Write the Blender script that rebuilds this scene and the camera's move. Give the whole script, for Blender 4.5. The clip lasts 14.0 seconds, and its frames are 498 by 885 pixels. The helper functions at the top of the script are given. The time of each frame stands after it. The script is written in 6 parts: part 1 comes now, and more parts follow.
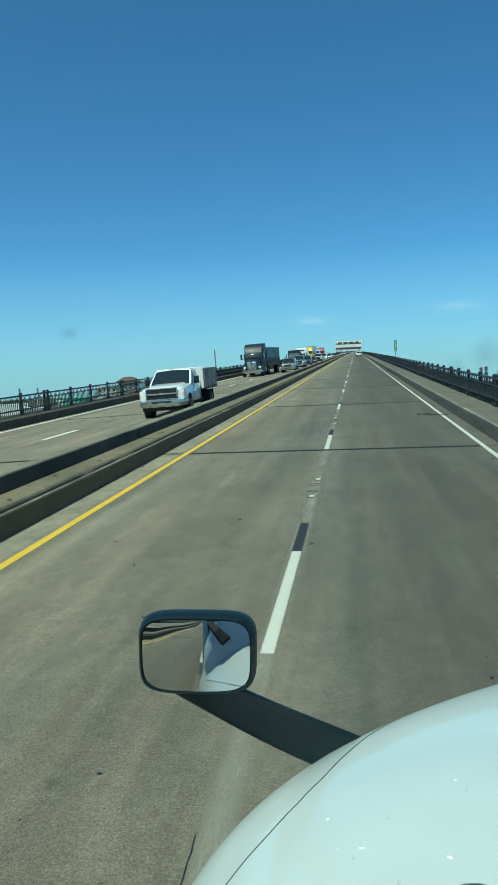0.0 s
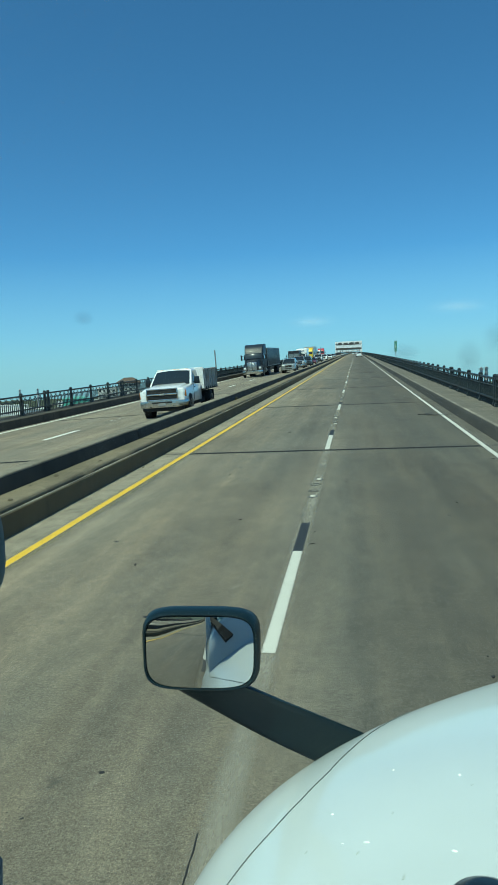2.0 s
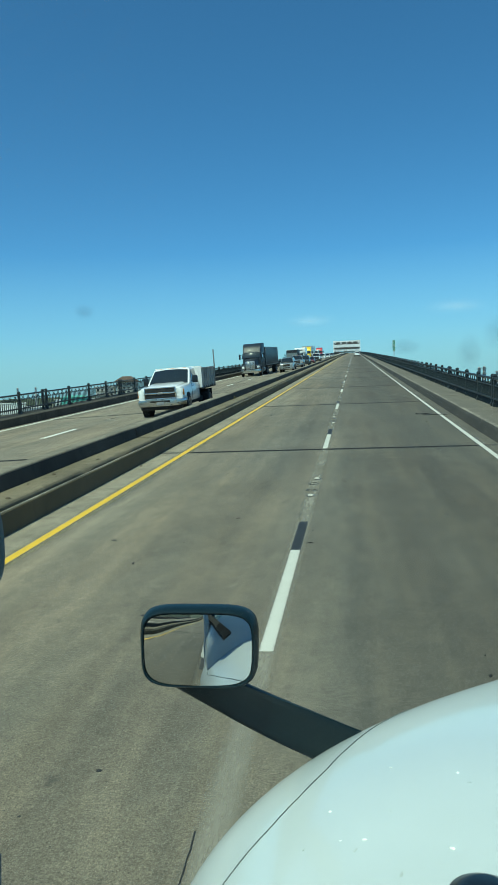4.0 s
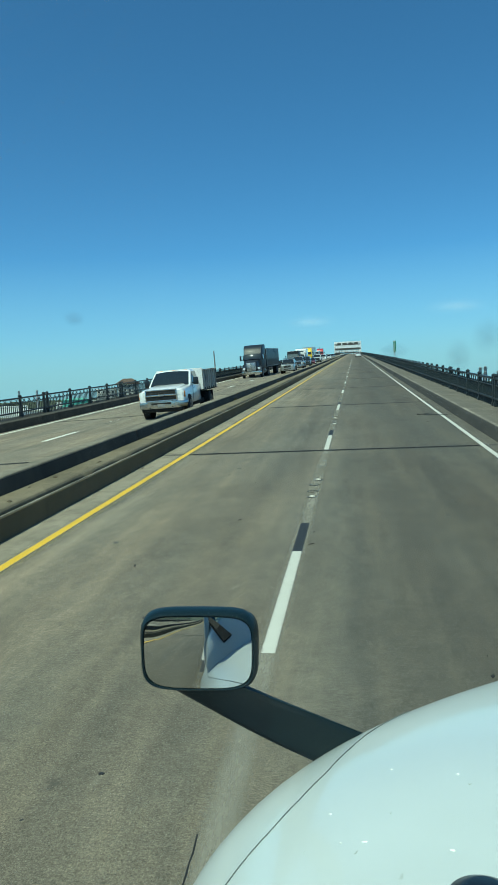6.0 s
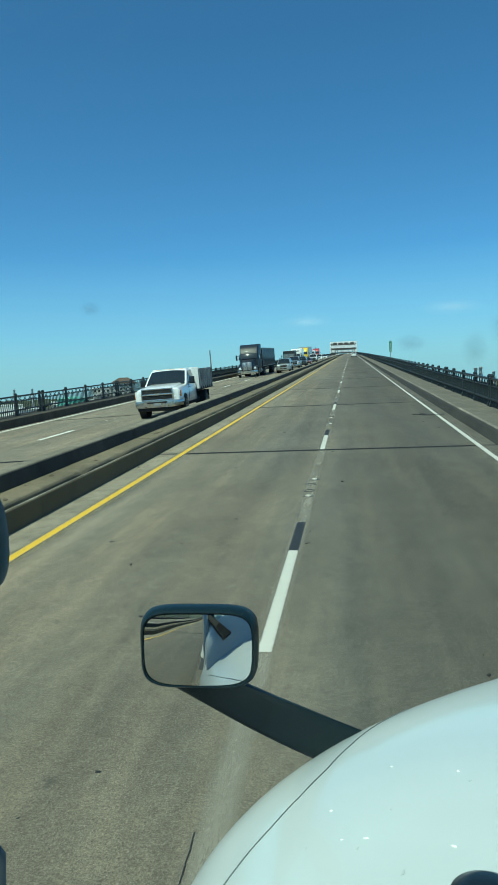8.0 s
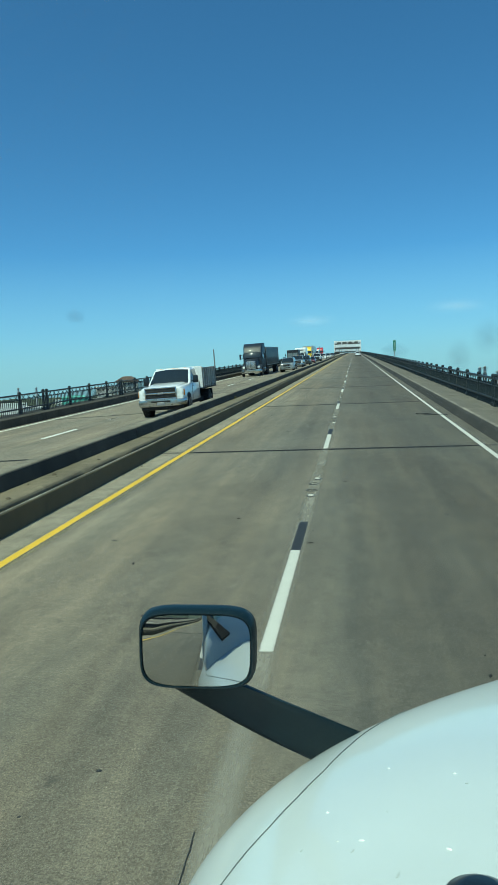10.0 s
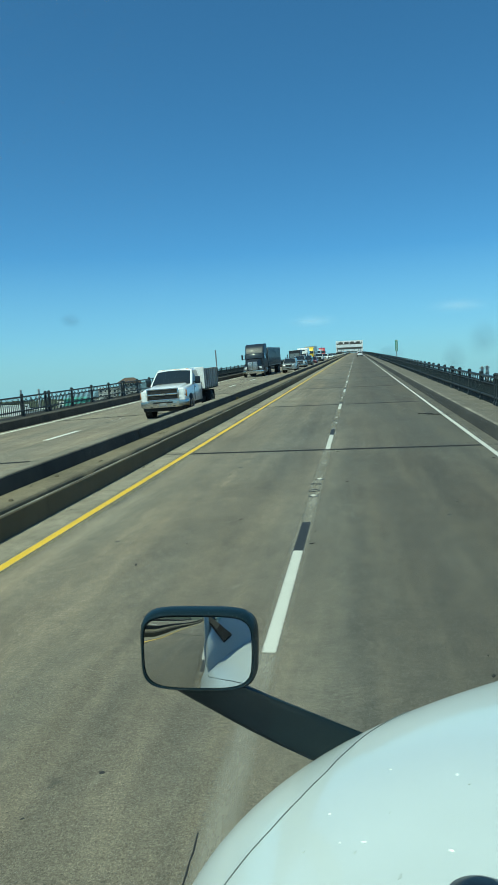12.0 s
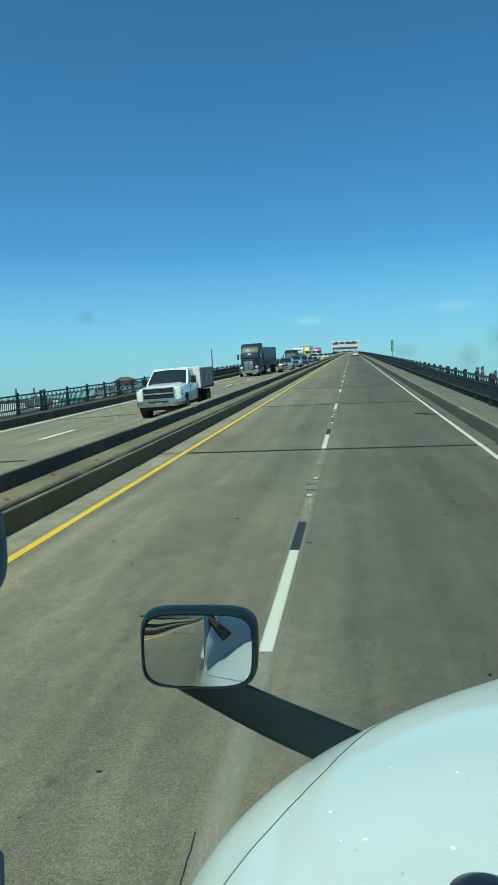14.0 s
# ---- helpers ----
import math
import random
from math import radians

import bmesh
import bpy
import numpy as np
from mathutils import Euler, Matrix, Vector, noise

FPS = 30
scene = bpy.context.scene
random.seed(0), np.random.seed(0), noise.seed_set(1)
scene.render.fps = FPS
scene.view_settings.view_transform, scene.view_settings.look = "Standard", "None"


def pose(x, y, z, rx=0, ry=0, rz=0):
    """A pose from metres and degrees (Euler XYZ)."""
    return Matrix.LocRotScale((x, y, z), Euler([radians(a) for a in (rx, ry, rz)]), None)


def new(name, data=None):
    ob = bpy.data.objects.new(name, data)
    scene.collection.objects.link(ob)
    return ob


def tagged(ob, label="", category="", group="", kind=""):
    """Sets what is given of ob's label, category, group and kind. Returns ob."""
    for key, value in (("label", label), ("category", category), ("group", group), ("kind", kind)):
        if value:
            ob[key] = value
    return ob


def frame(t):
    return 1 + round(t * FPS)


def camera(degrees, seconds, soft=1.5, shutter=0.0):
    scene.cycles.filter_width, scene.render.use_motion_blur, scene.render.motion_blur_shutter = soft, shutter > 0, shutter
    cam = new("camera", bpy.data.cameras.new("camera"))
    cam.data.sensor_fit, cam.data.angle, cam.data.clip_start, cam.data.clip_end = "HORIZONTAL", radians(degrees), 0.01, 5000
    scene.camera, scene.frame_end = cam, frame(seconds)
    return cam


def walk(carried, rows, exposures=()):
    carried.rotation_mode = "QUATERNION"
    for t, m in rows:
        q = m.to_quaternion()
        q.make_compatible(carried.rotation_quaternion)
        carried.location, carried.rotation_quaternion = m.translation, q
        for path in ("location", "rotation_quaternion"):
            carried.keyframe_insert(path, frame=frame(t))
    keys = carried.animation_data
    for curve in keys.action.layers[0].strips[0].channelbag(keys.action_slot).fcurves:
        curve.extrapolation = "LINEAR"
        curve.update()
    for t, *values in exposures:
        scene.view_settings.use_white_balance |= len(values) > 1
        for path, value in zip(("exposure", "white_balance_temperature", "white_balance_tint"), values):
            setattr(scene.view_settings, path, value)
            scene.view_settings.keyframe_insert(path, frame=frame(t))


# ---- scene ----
# ---- camera ----
LENS = 37.37
# seconds, then place and turn in the frame of the climbing deck
PATH = [
    (0.0, 0.018, 0.008, 2.366, 83.31, 2.65, 8.16),
    (0.5, 0.014, 0.001, 2.339, 83.32, 2.81, 8.10),
    (1.0, 0.013, 0.007, 2.352, 83.35, 2.62, 8.17),
    (1.5, 0.013, 0.008, 2.355, 83.39, 2.76, 8.17),
    (2.0, 0.009, 0.003, 2.356, 83.36, 2.68, 8.17),
    (2.5, 0.008, 0.003, 2.359, 83.37, 2.70, 8.10),
    (3.0, 0.007, 0.003, 2.351, 83.26, 2.51, 8.03),
    (5.5, 0.011, 0.001, 2.356, 83.36, 2.70, 8.04),
    (6.0, 0.015, 0.003, 2.355, 83.40, 2.91, 8.10),
    (6.5, 0.009, -0.002, 2.354, 83.45, 2.84, 7.97),
    (7.0, 0.013, 0.009, 2.356, 83.40, 2.86, 8.03),
    (7.5, -0.000, 0.000, 2.356, 83.41, 2.67, 7.78),
    (8.0, 0.001, -0.000, 2.350, 83.35, 2.67, 7.78),
    (10.5, 0.017, 0.002, 2.356, 83.29, 2.60, 8.16),
    (11.0, 0.018, 0.002, 2.352, 83.31, 2.74, 8.16),
    (11.5, 0.017, 0.006, 2.357, 83.33, 2.80, 8.23),
    (12.0, 0.019, 0.003, 2.357, 83.34, 2.86, 8.23),
    (12.5, 0.012, 0.003, 2.352, 83.30, 2.68, 8.17),
    (13.0, 0.012, 0.006, 2.358, 83.34, 2.92, 8.10),
    (13.5, 0.006, -0.001, 2.356, 83.30, 2.68, 8.04),
    (14.0, 0.006, -0.002, 2.356, 83.29, 2.68, 7.90),
]
GRADE = Matrix.Rotation(radians(2.5), 4, "X")
SIDE = -0.10  # where the truck runs across its lane
cam = camera(LENS, 14.0, soft=1.5)
walk(cam, [(r[0], GRADE @ pose(SIDE, 0, 0) @ pose(*r[1:])) for r in PATH], exposures=[(0.0, 0.5, 6320, -6), (14.0, 0.5, 6320, -6)])

# ---- world and sun ----
SUN = Vector((-0.20, -0.45, 0.87)).normalized()
world = bpy.data.worlds.new("sky")
scene.world = world
world.use_nodes = True
wn, wl = world.node_tree.nodes, world.node_tree.links
sky = wn.new("ShaderNodeTexSky")
sky.sky_type = "NISHITA"
sky.sun_disc = False
sky.sun_elevation = math.asin(SUN.z)
sky.sun_rotation = math.atan2(SUN.x, SUN.y)
sky.air_density, sky.dust_density, sky.ozone_density = 0.6, 1.0, 9.0
bg = wn["Background"]
bg.inputs["Strength"].default_value = 0.137
hsv = wn.new("ShaderNodeHueSaturation")
hsv.inputs["Saturation"].default_value = 1.09
wl.new(sky.outputs[0], hsv.inputs["Color"])
air = wn.new("ShaderNodeMix")
air.data_type, air.blend_type = "RGBA", "MULTIPLY"
air.inputs[0].default_value = 1.0
air.inputs[7].default_value = (0.91, 1.0, 0.905, 1)
wl.new(hsv.outputs[0], air.inputs[6])
wl.new(air.outputs[2], bg.inputs["Color"])
sun_data = bpy.data.lights.new("sun", "SUN")
sun_data.energy, sun_data.angle, sun_data.color = 3.6, radians(0.53), (1.0, 0.90, 0.74)
sun = new("sun", sun_data)
sun.rotation_euler = SUN.to_track_quat("Z", "Y").to_euler()
sun.location = (-60, -40, 100)

# ---- frame of the deck: x across, y along the bridge, z up from the roadway; the bridge climbs at 2.5 degrees ----


def rise(y):
    """How far the roadway curves away from the plane of the deck."""
    s = 0.0022
    if y < 0:
        return 0.0
    if y < 50:
        return s * y * y / 100
    z = s * 25 + s * (min(y, 150) - 50)
    if y > 150:
        z += s * (y - 150) - 3.2e-6 * (y - 150) ** 2
    return z


def fall(x):
    """The crown of the bridge: the far carriageway slopes away from the median."""
    return 0.035 * min(0.0, x + 6.5)


def on_deck(x, y, z=0.0, turn=0.0):
    tilt = math.degrees(math.atan((rise(y + 1) - rise(y - 1)) / 2))
    return GRADE @ pose(x, y, rise(y) + fall(x) + z, tilt, -2.0 if x < -6.5 else 0, 0) @ pose(0, 0, 0, 0, 0, turn)


# ---- materials ----
def material(name, color, rough=0.6, metal=0.0, coat=0.0):
    m = bpy.data.materials.new(name)
    m.use_nodes = True
    b = m.node_tree.nodes["Principled BSDF"]
    b.inputs["Base Color"].default_value = (*color, 1)
    b.inputs["Roughness"].default_value = rough
    b.inputs["Metallic"].default_value = metal
    b.inputs["Coat Weight"].default_value = coat
    b.inputs["Coat Roughness"].default_value = 0.04
    return m


def coords(m, scale=(1, 1, 1), kind="Object"):
    n, l = m.node_tree.nodes, m.node_tree.links
    tc, mp = n.new("ShaderNodeTexCoord"), n.new("ShaderNodeMapping")
    mp.inputs["Scale"].default_value = scale
    l.new(tc.outputs[kind], mp.inputs["Vector"])
    return mp.outputs[0]


def noise_of(m, vec, scale, detail=4.0, rough=0.55):
    n = m.node_tree.nodes.new("ShaderNodeTexNoise")
    n.inputs["Scale"].default_value, n.inputs["Detail"].default_value, n.inputs["Roughness"].default_value = scale, detail, rough
    m.node_tree.links.new(vec, n.inputs["Vector"])
    return n.outputs["Fac"]


def ramp(m, fac, stops):
    r = m.node_tree.nodes.new("ShaderNodeValToRGB")
    e = r.color_ramp.elements
    while len(e) < len(stops):
        e.new(0.5)
    for el, (at, c) in zip(e, stops):
        el.position, el.color = at, (*c, 1) if len(c) == 3 else c
    m.node_tree.links.new(fac, r.inputs[0])
    return r.outputs[0]


def mix(m, a, b, fac, how="MIX"):
    x = m.node_tree.nodes.new("ShaderNodeMix")
    x.data_type, x.blend_type = "RGBA", how
    for sock, v in ((x.inputs[0], fac), (x.inputs[6], a), (x.inputs[7], b)):
        if isinstance(v, bpy.types.NodeSocket):
            m.node_tree.links.new(v, sock)
        else:
            sock.default_value = v if isinstance(v, (int, float)) else (*v, 1)
    return x.outputs[2]


def bump(m, height, strength=0.3, distance=0.01):
    b = m.node_tree.nodes.new("ShaderNodeBump")
    b.inputs["Strength"].default_value, b.inputs["Distance"].default_value = strength, distance
    m.node_tree.links.new(height, b.inputs["Height"])
    m.node_tree.links.new(b.outputs[0], m.node_tree.nodes["Principled BSDF"].inputs["Normal"])


def feed(m, socket, value):
    m.node_tree.links.new(value, m.node_tree.nodes["Principled BSDF"].inputs[socket])


def gray(v, warm=0.0):
    return (v * (1 + warm), v, v * (1 - 1.6 * warm))


def math_node(m, op, a, b):
    x = m.node_tree.nodes.new("ShaderNodeMath")
    x.operation = op
    for sock, v in zip(x.inputs, (a, b)):
        if isinstance(v, bpy.types.NodeSocket):
            m.node_tree.links.new(v, sock)
        else:
            sock.default_value = v
    return x.outputs[0]


def road_concrete():
    """Worn bridge concrete: long tyre streaks, slab patches, coarse aggregate, rubber and oil spots."""
    m = material("worn_road_concrete", gray(0.24), 0.85)
    v = coords(m)
    large = noise_of(m, v, 0.35, 3)
    streak = noise_of(m, coords(m, (1.6, 0.045, 1)), 1.0, 4, 0.6)
    cross = noise_of(m, coords(m, (0.12, 1.3, 1)), 1.0, 3)
    grain = noise_of(m, v, 34, 4, 0.75)
    clump = noise_of(m, v, 9, 3, 0.6)
    fine = noise_of(m, v, 150, 2, 0.6)
    c = ramp(m, large, [(0.3, gray(0.100, 0.115)), (0.7, gray(0.134, 0.115))])
    rust = noise_of(m, coords(m, (0.55, 0.07, 1)), 1.0, 4, 0.6)
    c = mix(m, c, ramp(m, rust, [(0.40, (0.95, 1.0, 1.0)), (0.62, (1.15, 0.99, 0.80))]), 0.34, "MULTIPLY")
    c = mix(m, c, ramp(m, streak, [(0.3, gray(0.70)), (0.72, gray(1.24, 0.02))]), 0.8, "MULTIPLY")
    c = mix(m, c, ramp(m, cross, [(0.35, gray(0.92)), (0.65, gray(1.06))]), 0.12, "MULTIPLY")
    c = mix(m, c, ramp(m, grain, [(0.3, gray(0.46)), (0.5, gray(1.0)), (0.70, gray(1.7))]), 0.54, "MULTIPLY")
    c = mix(m, c, ramp(m, clump, [(0.3, gray(0.82)), (0.7, gray(1.18))]), 0.6, "MULTIPLY")
    blotch = noise_of(m, coords(m, (1.0, 0.10, 1)), 1.6, 4, 0.6)
    c = mix(m, c, ramp(m, blotch, [(0.32, (0.80, 0.81, 0.83)), (0.5, gray(1.0)), (0.68, (1.22, 1.19, 1.13))]), 0.6, "MULTIPLY")
    smear = noise_of(m, coords(m, (0.8, 0.05, 1)), 2.6, 5, 0.6)
    c = mix(m, c, ramp(m, smear, [(0.36, gray(0.84, -0.02)), (0.55, gray(1.0)), (0.72, gray(1.2, 0.03))]), 0.6, "MULTIPLY")
    c = mix(m, c, ramp(m, fine, [(0.3, gray(0.50)), (0.7, gray(1.5))]), 0.38, "MULTIPLY")
    mottle = noise_of(m, coords(m, (1.0, 0.45, 1)), 4.2, 4, 0.62)
    c = mix(m, c, ramp(m, mottle, [(0.34, (0.78, 0.80, 0.80)), (0.52, gray(1.0)), (0.68, (1.22, 1.20, 1.14))]), 0.55, "MULTIPLY")
    grit = noise_of(m, v, 78, 3, 0.7)
    c = mix(m, c, ramp(m, grit, [(0.32, gray(0.45)), (0.5, gray(1.0)), (0.68, gray(1.75))]), 0.74, "MULTIPLY")
    pits = noise_of(m, v, 62, 1, 0.5)
    c = mix(m, c, gray(0.035, 0.05), ramp(m, pits, [(0.67, gray(0.0)), (0.74, gray(0.8))]))
    pale = noise_of(m, coords(m, (3.0, 0.9, 1)), 3.0, 3, 0.6)
    c = mix(m, c, gray(0.24, 0.12), ramp(m, pale, [(0.66, gray(0.0)), (0.78, gray(0.55))]))
    # oil and rubber bands in the wheel paths
    sep = m.node_tree.nodes.new("ShaderNodeSeparateXYZ")
    m.node_tree.links.new(v, sep.inputs[0])
    band = math_node(m, "MULTIPLY_ADD", sep.outputs["X"], 0.05)
    band.node.inputs[2].default_value = 0.77
    wob = math_node(m, "MULTIPLY_ADD", streak, 0.03)
    wob.node.inputs[2].default_value = -0.015
    band = math_node(m, "ADD", band, wob)
    k = ramp(m, band, [(0.0, gray(1.36, 0.03)), (0.40, gray(1.46, 0.04)), (0.555, gray(1.36, 0.03)), (0.60, gray(1.20, 0.03)), (0.64, gray(1.12, 0.02)), (0.69, gray(0.95)), (0.728, gray(0.98)), (0.762, gray(0.82)), (0.795, gray(0.70)), (0.83, gray(0.63)), (0.87, gray(0.64)), (0.905, gray(0.68)), (0.94, gray(0.8))])
    c = mix(m, c, k, 1.0, "MULTIPLY")
    info = m.node_tree.nodes.new("ShaderNodeObjectInfo")
    c = mix(m, c, ramp(m, info.outputs["Random"], [(0.0, gray(0.90)), (1.0, gray(1.10))]), 1.0, "MULTIPLY")
    spots = noise_of(m, v, 2.3, 5, 0.7)
    c = mix(m, c, gray(0.05, 0.05), ramp(m, spots, [(0.63, gray(0.0)), (0.72, gray(0.65))]))
    feed(m, "Base Color", c)
    bump(m, math_node(m, "ADD", grain, grit), 0.6, 0.008)
    return m


def barrier_concrete(name, lo, hi, warm=0.06, drips=0.7):
    m = material(name, gray(lo), 0.88)
    v = coords(m)
    c = ramp(m, noise_of(m, v, 0.8, 5), [(0.3, gray(lo, warm)), (0.7, gray(hi, warm))])
    drip = noise_of(m, coords(m, (3.5, 3.5, 0.5)), 1.2, 4, 0.65)
    c = mix(m, c, ramp(m, drip, [(0.3, gray(0.55)), (0.6, gray(1.1))]), drips, "MULTIPLY")
    grain = noise_of(m, v, 35, 4, 0.7)
    c = mix(m, c, ramp(m, grain, [(0.3, gray(0.72)), (0.7, gray(1.25))]), 0.6, "MULTIPLY")
    feed(m, "Base Color", c)
    bump(m, grain, 0.5, 0.008)
    return m


def line_paint(name, color, under=gray(0.2, 0.05), edge=None):
    """Road paint, worn through to the concrete in places."""
    m = material(name, color, 0.7)
    v = coords(m)
    wear = noise_of(m, coords(m, (1, 0.25, 1)), 7, 6, 0.75)
    dirt = noise_of(m, v, 1.1, 4)
    c = mix(m, color, tuple(k * 0.72 for k in color), dirt)
    c = mix(m, c, under, ramp(m, wear, [(0.60, gray(0.0)), (0.68, gray(0.85))]))
    if edge:
        out = across(m, v, *edge)
        rag = math_node(m, "MULTIPLY_ADD", noise_of(m, coords(m, (6, 3.0, 1)), 3.0, 6, 0.75), 0.9)
        rag.node.inputs[2].default_value = -0.45
        c = mix(m, c, under, ramp(m, math_node(m, "ADD", out, rag), [(0.74, gray(0.0)), (0.98, gray(0.8))]))
    feed(m, "Base Color", c)
    bump(m, noise_of(m, v, 60, 3), 0.3, 0.003)
    return m


def across(m, v, x, half):
    """0 on the middle of a line that runs along the deck at x, 1 at its edge."""
    sep = m.node_tree.nodes.new("ShaderNodeSeparateXYZ")
    m.node_tree.links.new(v, sep.inputs[0])
    d = math_node(m, "ABSOLUTE", math_node(m, "SUBTRACT", sep.outputs["X"], x), 0.0)
    return math_node(m, "DIVIDE", d, half)


def soft_band(name, color, x, half, strength):
    """What is left of older paint: thin, patchy, fading out sideways."""
    m = material(name, color, 0.85)
    v = coords(m)
    k = ramp(m, across(m, v, x, half), [(0.35, gray(1.0)), (1.0, gray(0.0))])
    patch = ramp(m, noise_of(m, coords(m, (1.5, 0.25, 1)), 2.2, 6, 0.7), [(0.34, gray(0.15)), (0.62, gray(1.0))])
    a = math_node(m, "MULTIPLY", math_node(m, "MULTIPLY", k, patch), strength * 0.7)
    feed(m, "Alpha", a)
    grain = noise_of(m, v, 60, 4, 0.7)
    feed(m, "Base Color", mix(m, color, tuple(q * 0.7 for q in color), grain))
    return m


def painted_iron():
    m = material("dark_green_iron", (0.014, 0.022, 0.026), 0.45)
    v = coords(m)
    c = mix(m, (0.010, 0.018, 0.023), (0.04, 0.046, 0.046), ramp(m, noise_of(m, v, 6, 5, 0.7), [(0.45, gray(0.0)), (0.75, gray(1.0))]))
    feed(m, "Base Color", c)
    bump(m, noise_of(m, v, 30, 3), 0.15, 0.002)
    return m


def car_paint(name, color, rough=0.28, metal=0.0, coat=1.0):
    m = material(name, color, rough, metal, coat)
    v = coords(m)
    c = mix(m, color, tuple(k * 0.8 for k in color), ramp(m, noise_of(m, v, 1.4, 5, 0.65), [(0.45, gray(0.0)), (0.75, gray(0.6))]))
    feed(m, "Base Color", c)
    return m


def plastic(name, v, rough=0.55):
    m = material(name, gray(v), rough)
    g = noise_of(m, coords(m), 220, 2)
    bump(m, g, 0.12, 0.001)
    return m


M_ROAD = road_concrete()
M_GUTTER = barrier_concrete("gutter_concrete", 0.17, 0.25, 0.15)
M_GUTTER_DULL = barrier_concrete("dull_gutter_concrete", 0.065, 0.11, 0.12)
M_CURB = barrier_concrete("stained_curb_concrete", 0.036, 0.066, 0.14)
# stained curb face; its shade is in the dark brown as well
M_CURB_FACE = barrier_concrete("brown_stained_shaded_concrete", 0.070, 0.100, 0.30, 0.35)
# the barrier sides' shade is put into this dark colour
M_BARRIER = barrier_concrete("weathered_shaded_concrete", 0.028, 0.055, 0.14)
# ledge coloured lighter than the face below it, as sun on its top
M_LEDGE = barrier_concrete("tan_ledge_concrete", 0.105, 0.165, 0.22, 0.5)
# worn patches, plus the median lip's sunlit line painted as a pale strip
M_EDGE = barrier_concrete("chipped_lit_edge", 0.10, 0.30, 0.12, 0.9)
# darker than the walkway concrete beside it
M_CURB_EAST = barrier_concrete("dark_curb_concrete", 0.022, 0.045, 0.12)
# cap coloured paler than the barrier sides, as if sunlit
M_CAP = barrier_concrete("chipped_sunlit_cap_concrete", 0.13, 0.22, 0.16)
M_WALK = barrier_concrete("dusty_walkway_concrete", 0.090, 0.145, 0.13)
M_TRACE = soft_band("old_lane_paint_trace", (0.36, 0.335, 0.28), -0.85, 0.13, 0.95)
M_TRACE_YELLOW = soft_band("old_yellow_paint_trace", (0.30, 0.26, 0.15), -4.33, 0.19, 1.1)
M_TRACE_WHITE = soft_band("old_edge_paint_trace", (0.27, 0.25, 0.22), 2.87, 0.15, 0.9)
M_WHITE_LINE = line_paint("white_road_paint", (0.80, 0.78, 0.71))
M_EDGE_LINE = line_paint("white_edge_paint", (0.58, 0.565, 0.52), edge=(2.85, 0.058))
M_YELLOW_LINE = line_paint("yellow_road_paint", (0.74, 0.455, 0.035), edge=(-4.34, 0.07))
M_DASH = line_paint("white_dash_paint", (0.58, 0.565, 0.51), gray(0.13, 0.06), (0.0, 0.062))
M_BLACK_LINE = line_paint("black_contrast_paint", (0.022, 0.024, 0.028), gray(0.09, 0.05), (0.0, 0.066))
M_JOINT = barrier_concrete("joint_steel", 0.012, 0.022, -0.04)
M_SEAL = plastic("joint_seal_rubber", 0.012, 0.7)
M_IRON = painted_iron()
M_TRUCK = car_paint("white_truck_paint", (0.555, 0.605, 0.612), 0.42, 0.0, 0.75)
M_TRUCK.node_tree.nodes["Principled BSDF"].inputs["Coat Roughness"].default_value = 0.09
M_BLACK = plastic("black_plastic", 0.012, 0.33)
M_BLACK.node_tree.nodes["Principled BSDF"].inputs["Base Color"].default_value = (0.009, 0.014, 0.020, 1)
M_HOUSING = plastic("mirror_housing_plastic", 0.008, 0.42)
M_HOUSING.node_tree.nodes["Principled BSDF"].inputs["Specular IOR Level"].default_value = 0.34
M_HOUSING.node_tree.nodes["Principled BSDF"].inputs["Base Color"].default_value = (0.0045, 0.014, 0.020, 1)
M_HOUSING.node_tree.nodes["Principled BSDF"].inputs["Specular IOR Level"].default_value = 0.28
M_EDGE_OBJECT = plastic("grey_edge_object_plastic", 0.7, 0.8)
M_EDGE_OBJECT.node_tree.nodes["Principled BSDF"].inputs["Base Color"].default_value = (0.10, 0.125, 0.135, 1)
M_MARK = material("dried_dirt", (0.42, 0.46, 0.46), 0.9)
M_GLINT = material("white_glint_dome", (0.80, 0.83, 0.83), 0.16, 0.0, 1.0)
M_GAP = material("panel_gap", (0.13, 0.155, 0.155), 0.8)
M_RUBBER = plastic("tyre_rubber", 0.016, 0.85)
M_CHROME = material("chrome", gray(0.62), 0.16, 1.0)
M_RIM = material("alloy", gray(0.42), 0.35, 1.0)
M_MIRROR = material("mirror_silver", gray(0.58), 0.015, 1.0)
M_CAR_GLASS = material("tinted_car_glass", (0.014, 0.019, 0.021), 0.07, 0.0, 0.6)
# pale base colour stands in for sky reflected in the van's windscreen
M_VAN_GLASS = material("sky_toned_van_glass", (0.09, 0.11, 0.115), 0.12, 0.0, 0.5)
M_LAMP = material("headlamp_lens", (0.72, 0.74, 0.74), 0.12, 0.0, 1.0)
M_BUMPER = material("bright_bumper_metal", (0.50, 0.50, 0.49), 0.22, 0.95)
M_AMBER = material("amber_lens", (0.65, 0.22, 0.02), 0.2, 0.0, 1.0)
M_TAIL = material("tail_lamp_lens", (0.35, 0.01, 0.012), 0.2, 0.0, 1.0)
M_DARK = plastic("underbody_black", 0.012, 0.8)
M_STEEL = barrier_concrete("pale_truss_paint", 0.66, 0.84, -0.03)
M_STEEL_DARK = barrier_concrete("grey_truss_paint", 0.05, 0.10, 0.0)
M_SIGN = material("green_sign_sheet", (0.002, 0.17, 0.105), 0.45)
